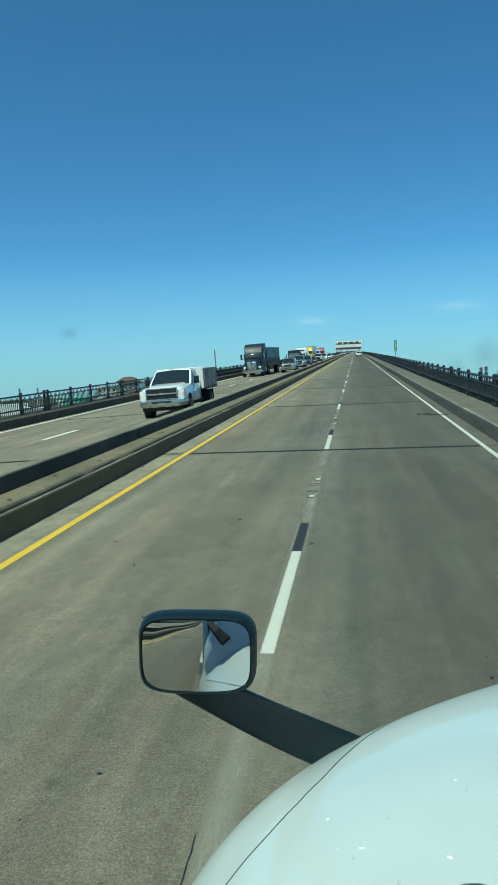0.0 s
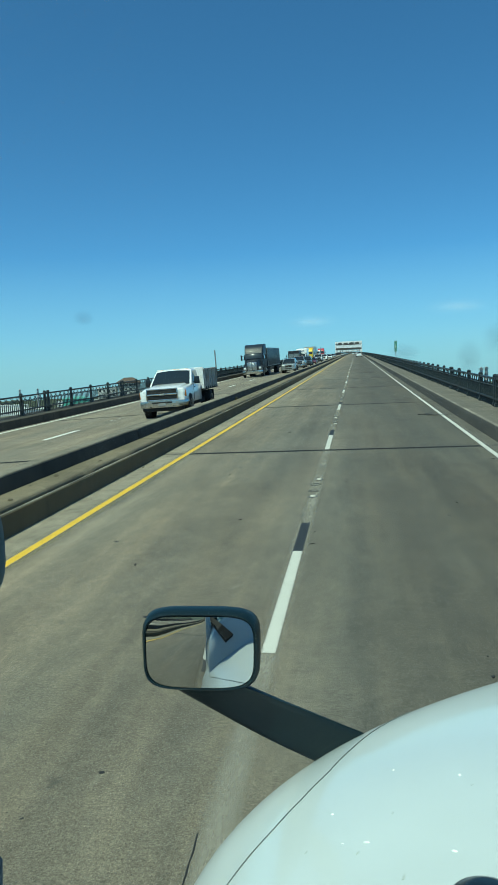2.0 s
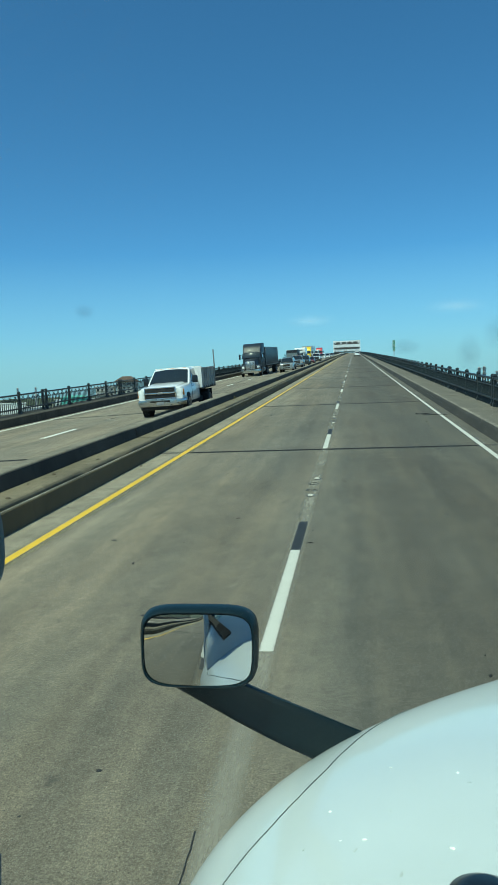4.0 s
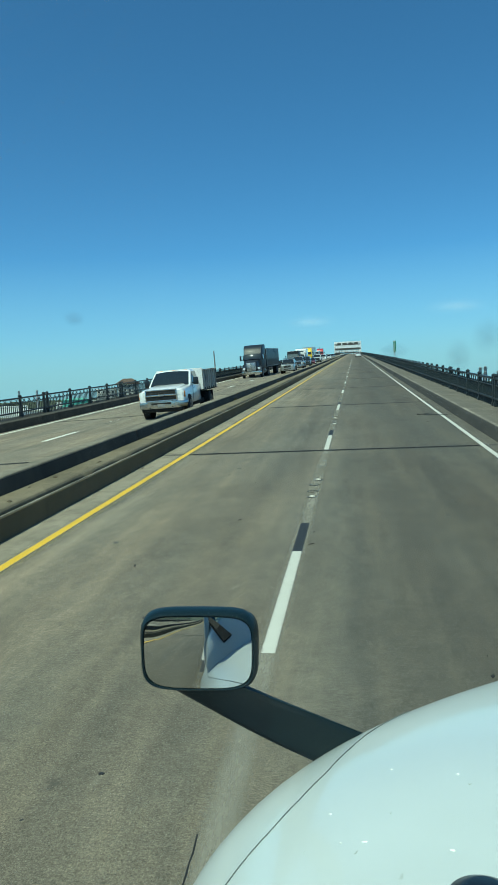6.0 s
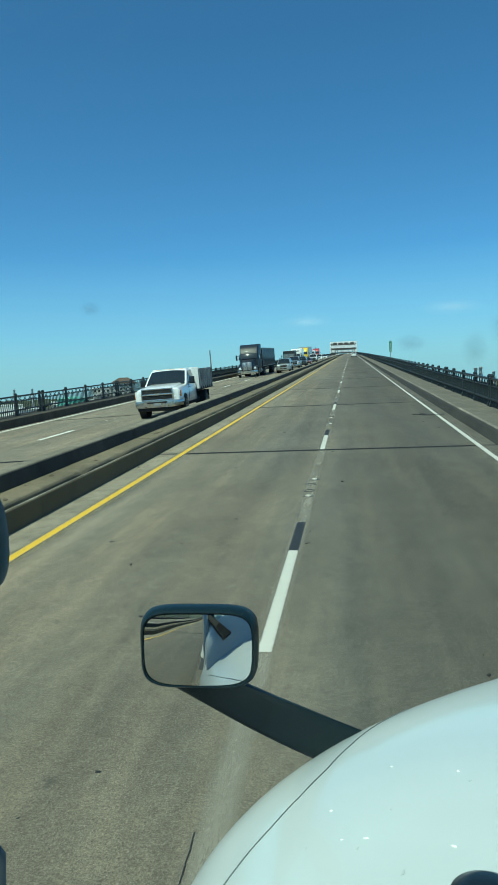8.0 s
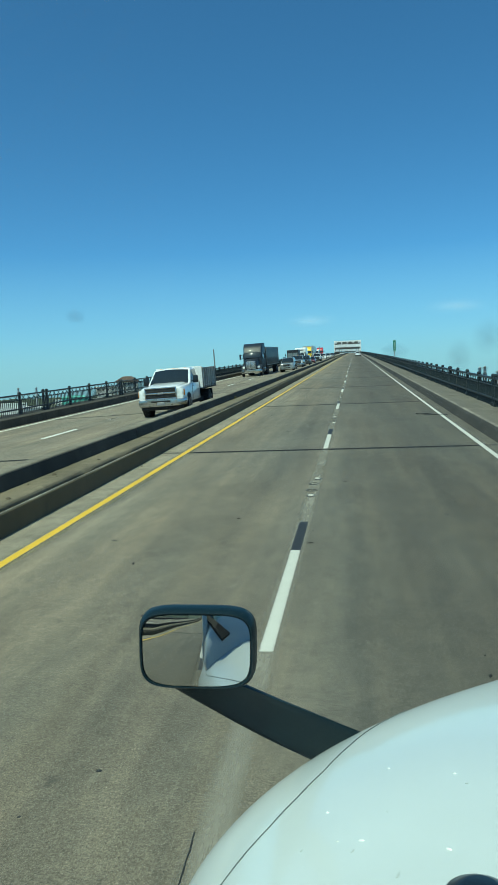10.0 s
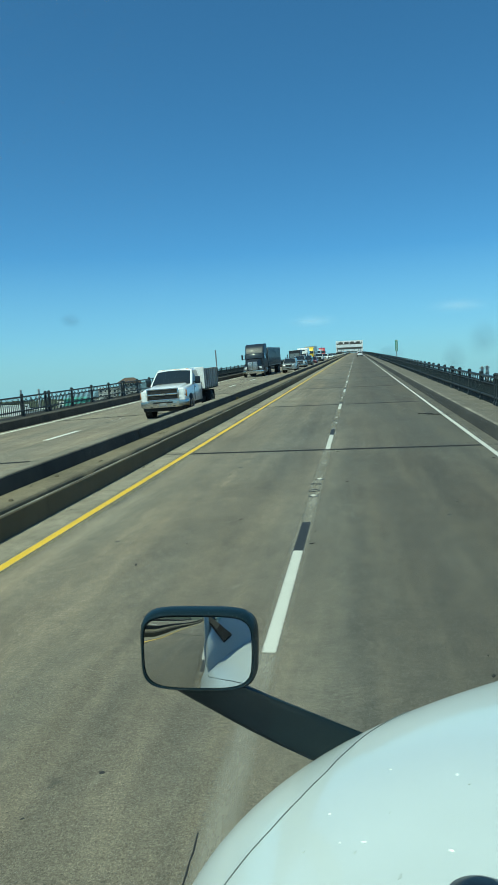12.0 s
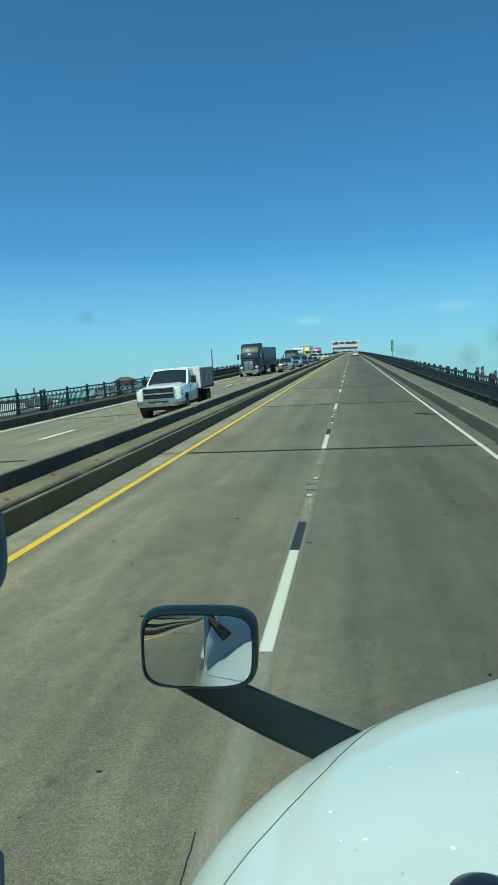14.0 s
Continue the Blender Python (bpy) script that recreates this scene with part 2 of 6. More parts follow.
M_SIGN_WHITE = material("white_sign_sheet", gray(0.8), 0.45)
M_GALV = material("galvanised_steel", gray(0.33), 0.5, 0.7)


# ---- building helpers ----
def mesh_of(bm, name, mat, smooth=None):
    bmesh.ops.recalc_face_normals(bm, faces=bm.faces)
    me = bpy.data.meshes.new(name)
    bm.to_mesh(me)
    bm.free()
    me.materials.append(mat)
    if smooth is not None:
        me.polygons.foreach_set("use_smooth", [True] * len(me.polygons))
        me.set_sharp_from_angle(angle=radians(smooth))
    return me


def part(name, bm, mat, parent=None, label="", smooth=None, at=None):
    me = bm if isinstance(bm, bpy.types.Mesh) else mesh_of(bm, name, mat, smooth)
    ob = new(name, me)
    if parent is not None:
        ob.parent = parent
    if at is not None:
        ob.matrix_basis = at
    return tagged(ob, label)


def thing(name, m, label, category, group="", kind=""):
    ob = new(name)
    ob.empty_display_size = 0.2
    ob.matrix_basis = m
    return tagged(ob, label, category, group, kind)


def box(bm, c, s, bevel=0.0, turn=None):
    x, y, z = (k / 2 for k in s)
    vs = [Vector((i * x, j * y, k * z)) for k in (-1, 1) for j in (-1, 1) for i in (-1, 1)]
    if turn is not None:
        vs = [turn @ v for v in vs]
    vs = [bm.verts.new(v + Vector(c)) for v in vs]
    fs = [bm.faces.new([vs[i] for i in f]) for f in ((0, 2, 3, 1), (4, 5, 7, 6), (0, 1, 5, 4), (2, 6, 7, 3), (0, 4, 6, 2), (1, 3, 7, 5))]
    if bevel:
        es = list({e for f in fs for e in f.edges})
        bmesh.ops.bevel(bm, geom=es, offset=bevel, segments=2, affect="EDGES", profile=0.5)
    return bm


def loft(bm, rings, caps=True, closed=True):
    rows = [[bm.verts.new(p) for p in r] for r in rings]
    n = len(rows[0])
    for a, b in zip(rows, rows[1:]):
        for i in range(n if closed else n - 1):
            j = (i + 1) % n
            bm.faces.new((a[i], a[j], b[j], b[i]))
    if caps and closed:
        bm.faces.new(list(reversed(rows[0])))
        bm.faces.new(rows[-1])
    return bm


def tube(bm, pts, r, n=8):
    pts = [Vector(p) for p in pts]
    rings = []
    for i, p in enumerate(pts):
        d = (pts[min(i + 1, len(pts) - 1)] - pts[max(i - 1, 0)]).normalized()
        side = d.cross(Vector((0.13, 0.21, 0.97))).normalized()
        up = side.cross(d)
        rr = r[i] if isinstance(r, (list, tuple)) else r
        rings.append([p + rr * (math.cos(a) * side + math.sin(a) * up) for a in (2 * math.pi * k / n for k in range(n))])
    return loft(bm, rings)


def beam(bm, a, b, w, h=None):
    """A straight square member from a to b."""
    a, b = Vector(a), Vector(b)
    h = h or w
    d = (b - a).normalized()
    side = d.cross(Vector((0, 0, 1)))
    side = side.normalized() if side.length > 1e-4 else Vector((1, 0, 0))
    up = side.cross(d)
    ring = [(-1, -1), (1, -1), (1, 1), (-1, 1)]
    return loft(bm, [[p + side * (i * w / 2) + up * (j * h / 2) for i, j in ring] for p in (a, b)])


def lathe_x(bm, prof, n=24, c=(0, 0, 0)):
    """A round body about an axis along x; prof is (x, radius)."""
    cx, cy, cz = c
    return loft(bm, [[(cx + x, cy + r * math.cos(a), cz + r * math.sin(a)) for a in (2 * math.pi * k / n for k in range(n))] for x, r in prof])


def lathe_z(bm, prof, n=20, c=(0, 0, 0)):
    cx, cy, cz = c
    return loft(bm, [[(cx + r * math.cos(a), cy + r * math.sin(a), cz + z) for a in (2 * math.pi * k / n for k in range(n))] for z, r in prof])


def section(y, zl, zh, wl, wh, r):
    """A rounded four-sided ring across a body at y."""
    cs = [Vector((wl, y, zl)), Vector((wh, y, zh)), Vector((-wh, y, zh)), Vector((-wl, y, zl))]
    out = []
    for i, c in enumerate(cs):
        p, q = (cs[i - 1] - c).normalized() * r, (cs[(i + 1) % 4] - c).normalized() * r
        out += [c + p, c + (p + q) * 0.28, c + q]
    return out


def pane(bm, quad, u0, u1, v0, v1, t=0.012, sink=0.0):
    """A thin plate over part of the face whose corners are bottom-left, bottom-right, top-right, top-left."""
    a, b, c, d = (Vector(p) for p in quad)
    n = (b - a).cross(d - a).normalized()

    def at(u, v):
        return (a * (1 - u) + b * u) * (1 - v) + (d * (1 - u) + c * u) * v
    ring = [at(u0, v0), at(u1, v0), at(u1, v1), at(u0, v1)]
    return loft(bm, [[p - n * (0.01 + sink) for p in ring], [p + n * t for p in ring]])


def bowed_pane(bm, quad, u0, u1, v0, v1, bow=0.05, nu=12, nv=6, t=0.012):
    """A glass plate that bows outwards, over part of a face given as pane() takes it; its rim is sunk into the body."""
    a, b, c, d = (Vector(p) for p in quad)
    n = (b - a).cross(d - a).normalized()

    def at(i, j, out):
        u, v = u0 + (u1 - u0) * i / nu, v0 + (v1 - v0) * j / nv
        p = (a * (1 - u) + b * u) * (1 - v) + (d * (1 - u) + c * u) * v
        p += n * (bow * (1 - (2 * i / nu - 1) ** 2) + 0.35 * bow * (1 - (2 * j / nv - 1) ** 2))
        return p + n * out
    rows = [[bm.verts.new(at(i, j, t)) for i in range(nu + 1)] for j in range(nv + 1)]
    for r, q in zip(rows, rows[1:]):
        for i in range(nu):
            bm.faces.new((r[i], r[i + 1], q[i + 1], q[i]))
    rim = rows[0] + [r[-1] for r in rows[1:]] + rows[-1][-2::-1] + [r[0] for r in rows[-2:0:-1]]
    low = [bm.verts.new(w.co - n * (t + 0.06)) for w in rim]
    for k in range(len(rim)):
        j = (k + 1) % len(rim)
        bm.faces.new((rim[j], rim[k], low[k], low[j]))
    return bm


# ---- bridge: road, curbs, median ----
Y_BACK, Y_FAR = -120.0, 1000.0
JOINT_0, JOINT_STEP = 17.9, 15.35
CENTRE_R, CENTRE_L = -0.85, -10.65


def stations(y0, y1, step=10.0):
    n = max(1, round((y1 - y0) / step))
    return [y0 + (y1 - y0) * i / n for i in range(n + 1)]


def strip(bm, outline, y0, y1, step=7.62):
    """An outline in (x, z), drawn along the curving deck."""
    return loft(bm, [[(x, y, z + rise(y) + fall(x)) for x, z in outline] for y in stations(y0, y1, step)])


road = tagged(new("road"), "worn grey-brown concrete bridge roadway in slabs", "road", kind="structure")
road.matrix_basis = GRADE
joints = [JOINT_0 + JOINT_STEP * k for k in range(-8, 20)]
for k, (y0, y1) in enumerate(zip(joints, joints[1:])):
    for x0, x1 in ((-5.05, CENTRE_R - 0.0005), (CENTRE_R + 0.0005, 3.5), (-10.6495, -6.40), (-14.95, -10.6505)):
        bm = bmesh.new()
        strip(bm, [(x0, -0.25), (x1, -0.25), (x1, 0.0), (x0, 0.0)], y0 + 0.11, y1 - 0.11, 3.81)
        part("slab", bm, M_ROAD, road)
bm = bmesh.new()
for x0, x1 in ((-5.05, 3.5), (-14.95, -6.40)):
    strip(bm, [(x0, -0.25), (x1, -0.25), (x1, 0.0), (x0, 0.0)], joints[-1], Y_FAR)
    strip(bm, [(x0, -0.25), (x1, -0.25), (x1, 0.0), (x0, 0.0)], Y_BACK, joints[0])
part("far_roadway", bm, M_ROAD, road)
bm = bmesh.new()
strip(bm, [(-16.4, -0.75), (-6.5, -0.75), (5.6, -0.75), (5.6, -0.26), (-6.5, -0.26), (-16.4, -0.26)], Y_BACK, Y_FAR)
deck = part("deck", bm, M_CURB, None, "concrete bridge deck under the roadway")
deck.matrix_basis = GRADE
tagged(deck, category="bridge deck", kind="structure")

# steel expansion joints: two edge plates with a folded rubber seal between them
def plate_joint(x0, x1):
    bm = bmesh.new()
    mid, w = (x0 + x1) / 2, x1 - x0
    for s in (-1, 1):
        box(bm, (mid, s * 0.075, -0.016), (w, 0.085, 0.032), 0.004)
    box(bm, (mid, 0, -0.07), (w, 0.22, 0.03))
    plates = mesh_of(bm, "expansion_joint", M_JOINT)
    bm = bmesh.new()
    for s in (-1, 1):
        box(bm, (mid, s * 0.016, -0.026), (w, 0.024, 0.03), 0.005, Matrix.Rotation(s * 0.35, 3, "X"))
    return plates, mesh_of(bm, "seal", M_SEAL)


for x, tilt in ((0.0, 0.0), (-6.5, -2.0)):
    plates, seal = plate_joint(-5.05, 3.5) if not x else plate_joint(-8.45, 0.1)
    for y in joints[:-1]:
        j = part("expansion_joint", plates, M_JOINT, road, at=pose(x, y, rise(y) + 0.004, 0, tilt, 0))
        part("seal", seal, M_SEAL, j)

# painted lines
def line_strip(name, x, w, mat, label):
    bm = bmesh.new()
    strip(bm, [(x - w / 2, -0.01), (x + w / 2, -0.01), (x + w / 2, 0.009), (x - w / 2, 0.009)], Y_BACK, Y_FAR, 7.62)
    ob = part(name, bm, mat, None, label)
    ob.matrix_basis = GRADE
    return tagged(ob, category="road marking", kind="structure")


line_strip("yellow_line", -4.34, 0.14, M_YELLOW_LINE, "worn solid yellow painted edge line")
line_strip("edge_line", 2.85, 0.115, M_EDGE_LINE, "solid white painted edge line")
line_strip("edge_line", -14.4, 0.17, M_WHITE_LINE, "solid white painted edge line")
line_strip("yellow_line", -7.1, 0.13, M_YELLOW_LINE, "worn solid yellow painted edge line")
DASH_0, DASH_STEP = 5.6, 12.45


def dash_mesh(y0, y1, w, mat):
    bm = bmesh.new()
    box(bm, (0, (y0 + y1) / 2, -0.001), (w, y1 - y0, 0.01))
    return mesh_of(bm, "dash", mat)


far_dash = dash_mesh(0, 3.05, 0.18, M_WHITE_LINE)
white_dash, black_dash = dash_mesh(0, 3.05, 0.122, M_DASH), dash_mesh(3.05, 4.55, 0.126, M_BLACK_LINE)
for x, back in ((CENTRE_R, False), (CENTRE_L, True)):
    for k in range(-6, 45):
        y = DASH_0 + DASH_STEP * k + (5.6 if back else 0)
        m = GRADE @ pose(x, y, rise(y + 1.5) + fall(x), math.degrees(math.atan((rise(y + 3) - rise(y)) / 3)), -2.0 if back else 0)
        d = tagged(new("lane_dash"), "worn white lane dash" if back else "white lane dash with black contrast block", "road marking", "lane dashes", "structure")
        d.matrix_basis = m @ (pose(0, 3.05, 0, 0, 0, 180) if back else Matrix())
        part("white_dash", far_dash if back else white_dash, M_WHITE_LINE if back else M_DASH, d)
        if not back:
            part("black_dash", black_dash, M_BLACK_LINE, d, "black contrast block")

# curbs and median
def along_deck(name, outline, mat, label, category, y0=Y_BACK, y1=Y_FAR):
    bm = bmesh.new()
    strip(bm, outline, y0, y1, 7.62)
    ob = part(name, bm, mat, None, label)
    ob.matrix_basis = GRADE
    return tagged(ob, category=category, kind="structure")


ledge_rng = random.Random(9)
for s in (1, -1):
    def mx(x, s=s):
        return -5.745 + s * (x + 5.745)
    base = tagged(new("median_curb"), "stained grey concrete median curb with a pale ledge", "curb", kind="structure")
    base.matrix_basis = GRADE
    for k, (y0, y1) in enumerate(zip(joints, joints[1:])):
        dz = 0.006 * math.sin(k * 2.7)
        dx = 0.008 * math.sin(k * 1.9 + 1)
        bm = bmesh.new()
        strip(bm, [(mx(x + dx), z + dz if z > 0 else z) for x, z in ((-5.66, -0.3), (-4.97, -0.3), (-4.97, 0.0), (-4.995, 0.31), (-5.015, 0.328), (-5.66, 0.328))], y0 + 0.015, y1 - 0.015, 3.81)
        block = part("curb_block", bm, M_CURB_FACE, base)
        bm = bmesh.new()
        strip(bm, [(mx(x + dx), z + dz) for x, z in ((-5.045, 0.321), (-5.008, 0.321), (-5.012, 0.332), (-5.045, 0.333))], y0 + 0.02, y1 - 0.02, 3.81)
        part("worn_lit_edge", bm, M_EDGE, block, "pale curb edge, worn and toned as sunlit")
        bm = bmesh.new()
        rings = []
        for y in stations(y0 + 0.02, y1 - 0.02, 0.5):
            chip = ledge_rng.uniform(0.02, 0.05) if ledge_rng.random() < 0.08 else ledge_rng.uniform(0.0, 0.007)
            o = ((-5.66, 0.315), (-5.072, 0.315), (-5.076 - chip * 0.4, 0.372 - chip), (-5.094 - chip * 0.8, 0.402 - chip * 0.8), (-5.128 - chip, 0.413 - chip * 0.3), (-5.66, 0.421))
            rings.append([(mx(x + dx), y, z + dz + rise(y)) for x, z in o])
        loft(bm, rings)
        part("ledge_block", bm, M_LEDGE, base, "tan sunlit-toned concrete ledge with a worn rounded edge")
barrier = tagged(new("median_barrier"), "low weathered concrete median barrier with chipped joints", "barrier", kind="structure")
barrier.matrix_basis = GRADE
rng = random.Random(4)
for y0, y1 in zip(joints, joints[1:]):
    for j in range(2):
        a, b = y0 + (y1 - y0) * j / 2, y0 + (y1 - y0) * (j + 1) / 2
        dz, dx = rng.uniform(-0.012, 0.012), rng.uniform(-0.01, 0.01)
        bm = bmesh.new()
        ys = stations(a + 0.012, b - 0.012, 0.55)
        rings, tops = [], []
        for i, y in enumerate(ys):
            end = i in (0, len(ys) - 1)
            chip = rng.uniform(0.0, 0.045) if end or rng.random() < 0.12 else rng.uniform(0, 0.008)
            chip2 = rng.uniform(0.0, 0.03) if end or rng.random() < 0.1 else rng.uniform(0, 0.006)
            o = [(-5.89, 0.34), (-5.553, 0.34), (-5.56, 0.45), (-5.60, 0.665), (-5.89, 0.665)]
            o2 = [(-5.885, 0.66), (-5.603, 0.66), (-5.603, 0.685 - chip), (-5.62 - chip * 0.6, 0.702 - chip * 0.3), (-5.87 + chip2, 0.702 - chip2 * 0.4), (-5.885, 0.685 - chip2)]
            tops.append([(x + dx, y, max(z, 0.655) + dz + rise(y)) for x, z in o2])
            rings.append([(x + dx, y, z + (dz if z > 0.4 else 0) + rise(y)) for x, z in o])
        loft(bm, rings)
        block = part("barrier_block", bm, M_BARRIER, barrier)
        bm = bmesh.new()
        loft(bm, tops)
        part("barrier_cap", bm, M_CAP, block, "pale chipped top, toned as sunlit")
MEDIAN = [(-6.52, -0.3), (-4.97, -0.3), (-5.01, 0.328), (-5.07, 0.33), (-5.09, 0.405), (-5.555, 0.42), (-5.6, 0.70), (-5.89, 0.70), (-5.89, 0.42), (-6.40, 0.405), (-6.42, 0.33), (-6.48, 0.328)]
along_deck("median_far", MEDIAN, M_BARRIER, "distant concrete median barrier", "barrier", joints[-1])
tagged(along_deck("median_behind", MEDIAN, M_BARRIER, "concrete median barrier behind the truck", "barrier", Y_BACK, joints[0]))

for name, o, lab in (
    ("curb_east", [(3.24, -0.3), (3.60, -0.3), (3.60, 0.25), (3.50, 0.25), (3.45, 0.243), (3.40, 0.205), (3.27, 0.0)], "stained concrete curb beside the walkway"),
    ("walkway_east", [(3.61, -0.3), (5.45, -0.3), (5.45, 0.14), (4.7, 0.155), (3.61, 0.246)], "pale concrete walkway under the railing"),
    ("curb_west", [(-16.35, -0.3), (-14.86, -0.3), (-14.90, 0.36), (-14.96, 0.385), (-16.35, 0.40)], "stained concrete curb under the railing")):
    ob = tagged(new(name), lab, "curb", kind="structure")
    ob.matrix_basis = GRADE
    for k, (y0, y1) in enumerate(zip(joints, joints[1:])):
        dz = 0.006 * math.sin(k * 3.1)
        bm = bmesh.new()
        strip(bm, [(x, z + dz if z > 0.1 else z) for x, z in o], y0 + 0.015, y1 - 0.015, 3.81)
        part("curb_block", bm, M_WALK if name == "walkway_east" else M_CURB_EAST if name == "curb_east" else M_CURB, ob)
        if name == "curb_east":
            bm = bmesh.new()
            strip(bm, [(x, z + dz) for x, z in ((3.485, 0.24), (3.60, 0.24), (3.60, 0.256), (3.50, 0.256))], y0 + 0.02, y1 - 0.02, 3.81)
            part("worn_lit_edge", bm, M_EDGE, ob, "pale curb edge, worn and toned as sunlit")
    bm = bmesh.new()
    strip(bm, o, joints[-1], Y_FAR)
    strip(bm, o, Y_BACK, joints[0])
    part("far_curb", bm, M_BARRIER, ob)

for x, w, z, mat, lab in ((CENTRE_R, 0.16, 0.0022, M_TRACE, "pale worn trace of old lane paint"), (-4.33, 0.19, 0.0065, M_TRACE_YELLOW, "faded trace of old yellow paint"), (2.87, 0.16, 0.0065, M_TRACE_WHITE, "faded trace of old edge paint")):
    along_deck("old_line_trace", [(x - w, -0.01), (x + w, -0.01), (x + w, z), (x - w, z)], mat, lab, "road marking")

# pale gutter strips beside the lines, a few millimetres above the slabs
along_deck("gutter_strip", [(-4.965, -0.01), (-4.36, -0.01), (-4.36, 0.0035), (-4.965, 0.0035)], M_GUTTER, "pale dusty gutter strip beside the curb", "gutter")
along_deck("gutter_strip", [(2.95, -0.01), (3.235, -0.01), (3.235, 0.0035), (2.95, 0.0035)], M_GUTTER_DULL, "dirty gutter strip beside the curb", "gutter")


# ---- railings ----
PANEL = 3.1


def rail_meshes():
    out = {}
    bm = bmesh.new()
    box(bm, (0, 0, 0.46), (0.105, 0.11, 0.92), 0.012)
    box(bm, (0, 0, 0.06), (0.18, 0.20, 0.12), 0.012)
    box(bm, (0, 0, 0.93), (0.15, 0.16, 0.05), 0.012)
    lathe_z(bm, [(0.95, 0.07), (0.98, 0.085), (1.02, 0.075), (1.045, 0.04), (1.05, 0.01)], 10)
    out["post"] = mesh_of(bm, "post", M_IRON)
    for key, z, w, h in (("top_rail", 0.90, 0.10, 0.07), ("middle_rail", 0.67, 0.06, 0.04), ("bottom_rail", 0.25, 0.09, 0.065)):
        bm = bmesh.new()
        box(bm, (0, PANEL / 2, z), (w, PANEL - 0.17, h), 0.01)
        out[key] = mesh_of(bm, key, M_IRON)
    bm = bmesh.new()
    box(bm, (0, 0, 0.33), (0.034, 0.022, 0.66))
    out["baluster"] = mesh_of(bm, "baluster", M_IRON)
    bm = bmesh.new()
    for s in (-1, 1):
        tube(bm, [(0, s * 0.15, 0.685), (0, s * 0.05, 0.745), (0, -s * 0.13, 0.855)], [0.026, 0.022, 0.014], 6)
        tube(bm, [(0, s * 0.15, 0.685), (0, s * 0.185, 0.715)], 0.022, 6)
    out["crossed_ornament"] = mesh_of(bm, "crossed_ornament", M_IRON)
    return out


RAIL = rail_meshes()
BALUSTERS, ORNAMENTS = 15, 5


def railing(name, x, z, label, near0, near1, first, tall=1.0):
    ob = tagged(new(name), label, "railing", kind="structure")
    ob.matrix_basis = GRADE
    n0, n1 = math.floor((Y_BACK - first) / PANEL) + 1, math.floor((Y_FAR - first) / PANEL) - 1
    far = []
    for k in range(n0, n1):
        y = first + PANEL * k
        m = pose(x, y, rise(y) + z, math.degrees(math.atan((rise(y + PANEL) - rise(y)) / PANEL))) @ Matrix.Diagonal((1, 1, tall, 1))
        if near0 < y < near1:
            p = new("railing_panel")
            p.parent, p.matrix_basis = ob, m
            for key in ("post", "top_rail", "middle_rail", "bottom_rail"):
                part(key, RAIL[key], M_IRON, p)
            if k % 4 == 0:
                part("post", RAIL["post"], M_IRON, p, at=pose(0, -0.42, 0))
            for i in range(BALUSTERS):
                part("baluster", RAIL["baluster"], M_IRON, p, at=pose(0, 0.1 + (i + 0.5) * (PANEL - 0.2) / BALUSTERS, 0))
            for i in range(ORNAMENTS):
                part("crossed_ornament", RAIL["crossed_ornament"], M_IRON, p, at=pose(0, 0.12 + (i + 0.5) * (PANEL - 0.24) / ORNAMENTS, 0))
        else:
            far.append((m, k, y))
    vs, fs = [], []

    def stamp(me, m):
        o = len(vs)
        vs.extend((m @ v.co)[:] for v in me.vertices)
        fs.extend([i + o for i in p.vertices] for p in me.polygons)
    for m, k, y in far:
        for key in ("post", "top_rail", "middle_rail", "bottom_rail"):
            stamp(RAIL[key], m)
        if k % 4 == 0:
            stamp(RAIL["post"], m @ pose(0, -0.42, 0))
        if 0 < y < 330:
            for i in range(BALUSTERS):
                stamp(RAIL["baluster"], m @ pose(0, 0.1 + (i + 0.5) * (PANEL - 0.2) / BALUSTERS, 0))
            for i in range(ORNAMENTS):
                stamp(RAIL["crossed_ornament"], m @ pose(0, 0.12 + (i + 0.5) * (PANEL - 0.24) / ORNAMENTS, 0))
    me = bpy.data.meshes.new("far_panels")
    me.from_pydata(vs, [], fs)
    me.materials.append(M_IRON)
    p = part("far_panels", me, M_IRON, ob)
    tagged(p, kind="stuff")
    return ob


railing("railing_west", -15.75, 0.075, "dark green iron bridge railing with crossed ornaments", 15, 80, 35.95)
railing("railing_east", 4.85, 0.150, "dark green iron bridge railing with crossed ornaments", 15, 80, 40.0, 1.11)

# bridge piers
bm = bmesh.new()
for k in range(-3, 33):
    y = JOINT_0 + JOINT_STEP * 2 * k
    top = GRADE @ Vector((0, y, rise(y) - 0.75))
    for x in (-13.4, 2.5):
        lathe_z(bm, [(-60, 0.8), (top.z - 1.2, 0.8)], 12, (x, top.y, 0))
    box(bm, (-5.4, top.y, top.z - 1.05), (19, 1.6, 1.3))
tagged(part("pier", bm, M_BARRIER, None, "concrete bridge piers under the deck"), category="pier", kind="structure")


# ---- the truck that carries the camera ----
TX = 0.638
truck = thing("semi_truck", GRADE @ pose(SIDE, 0, 0), "white semi truck with a smooth rounded hood", "truck")


def hood_point(y, a, side=1):
    t = (y - 0.75) / (2.314 - 0.75)
    w = 1.186 + (1.072 - 1.186) * t - 0.448 * max(0, t - 0.5) ** 2 * 4
    z = 1.545 + (1.374 - 1.545) * t - 0.080 * max(0, t - 0.4) ** 2 * 2.78
    e = 2 / 2.688
    c, s = max(0.0, math.cos(a)) ** e, max(0.0, math.sin(a)) ** e
    return Vector((TX - side * w * c, y, 0.75 + (z - 0.75) * s))


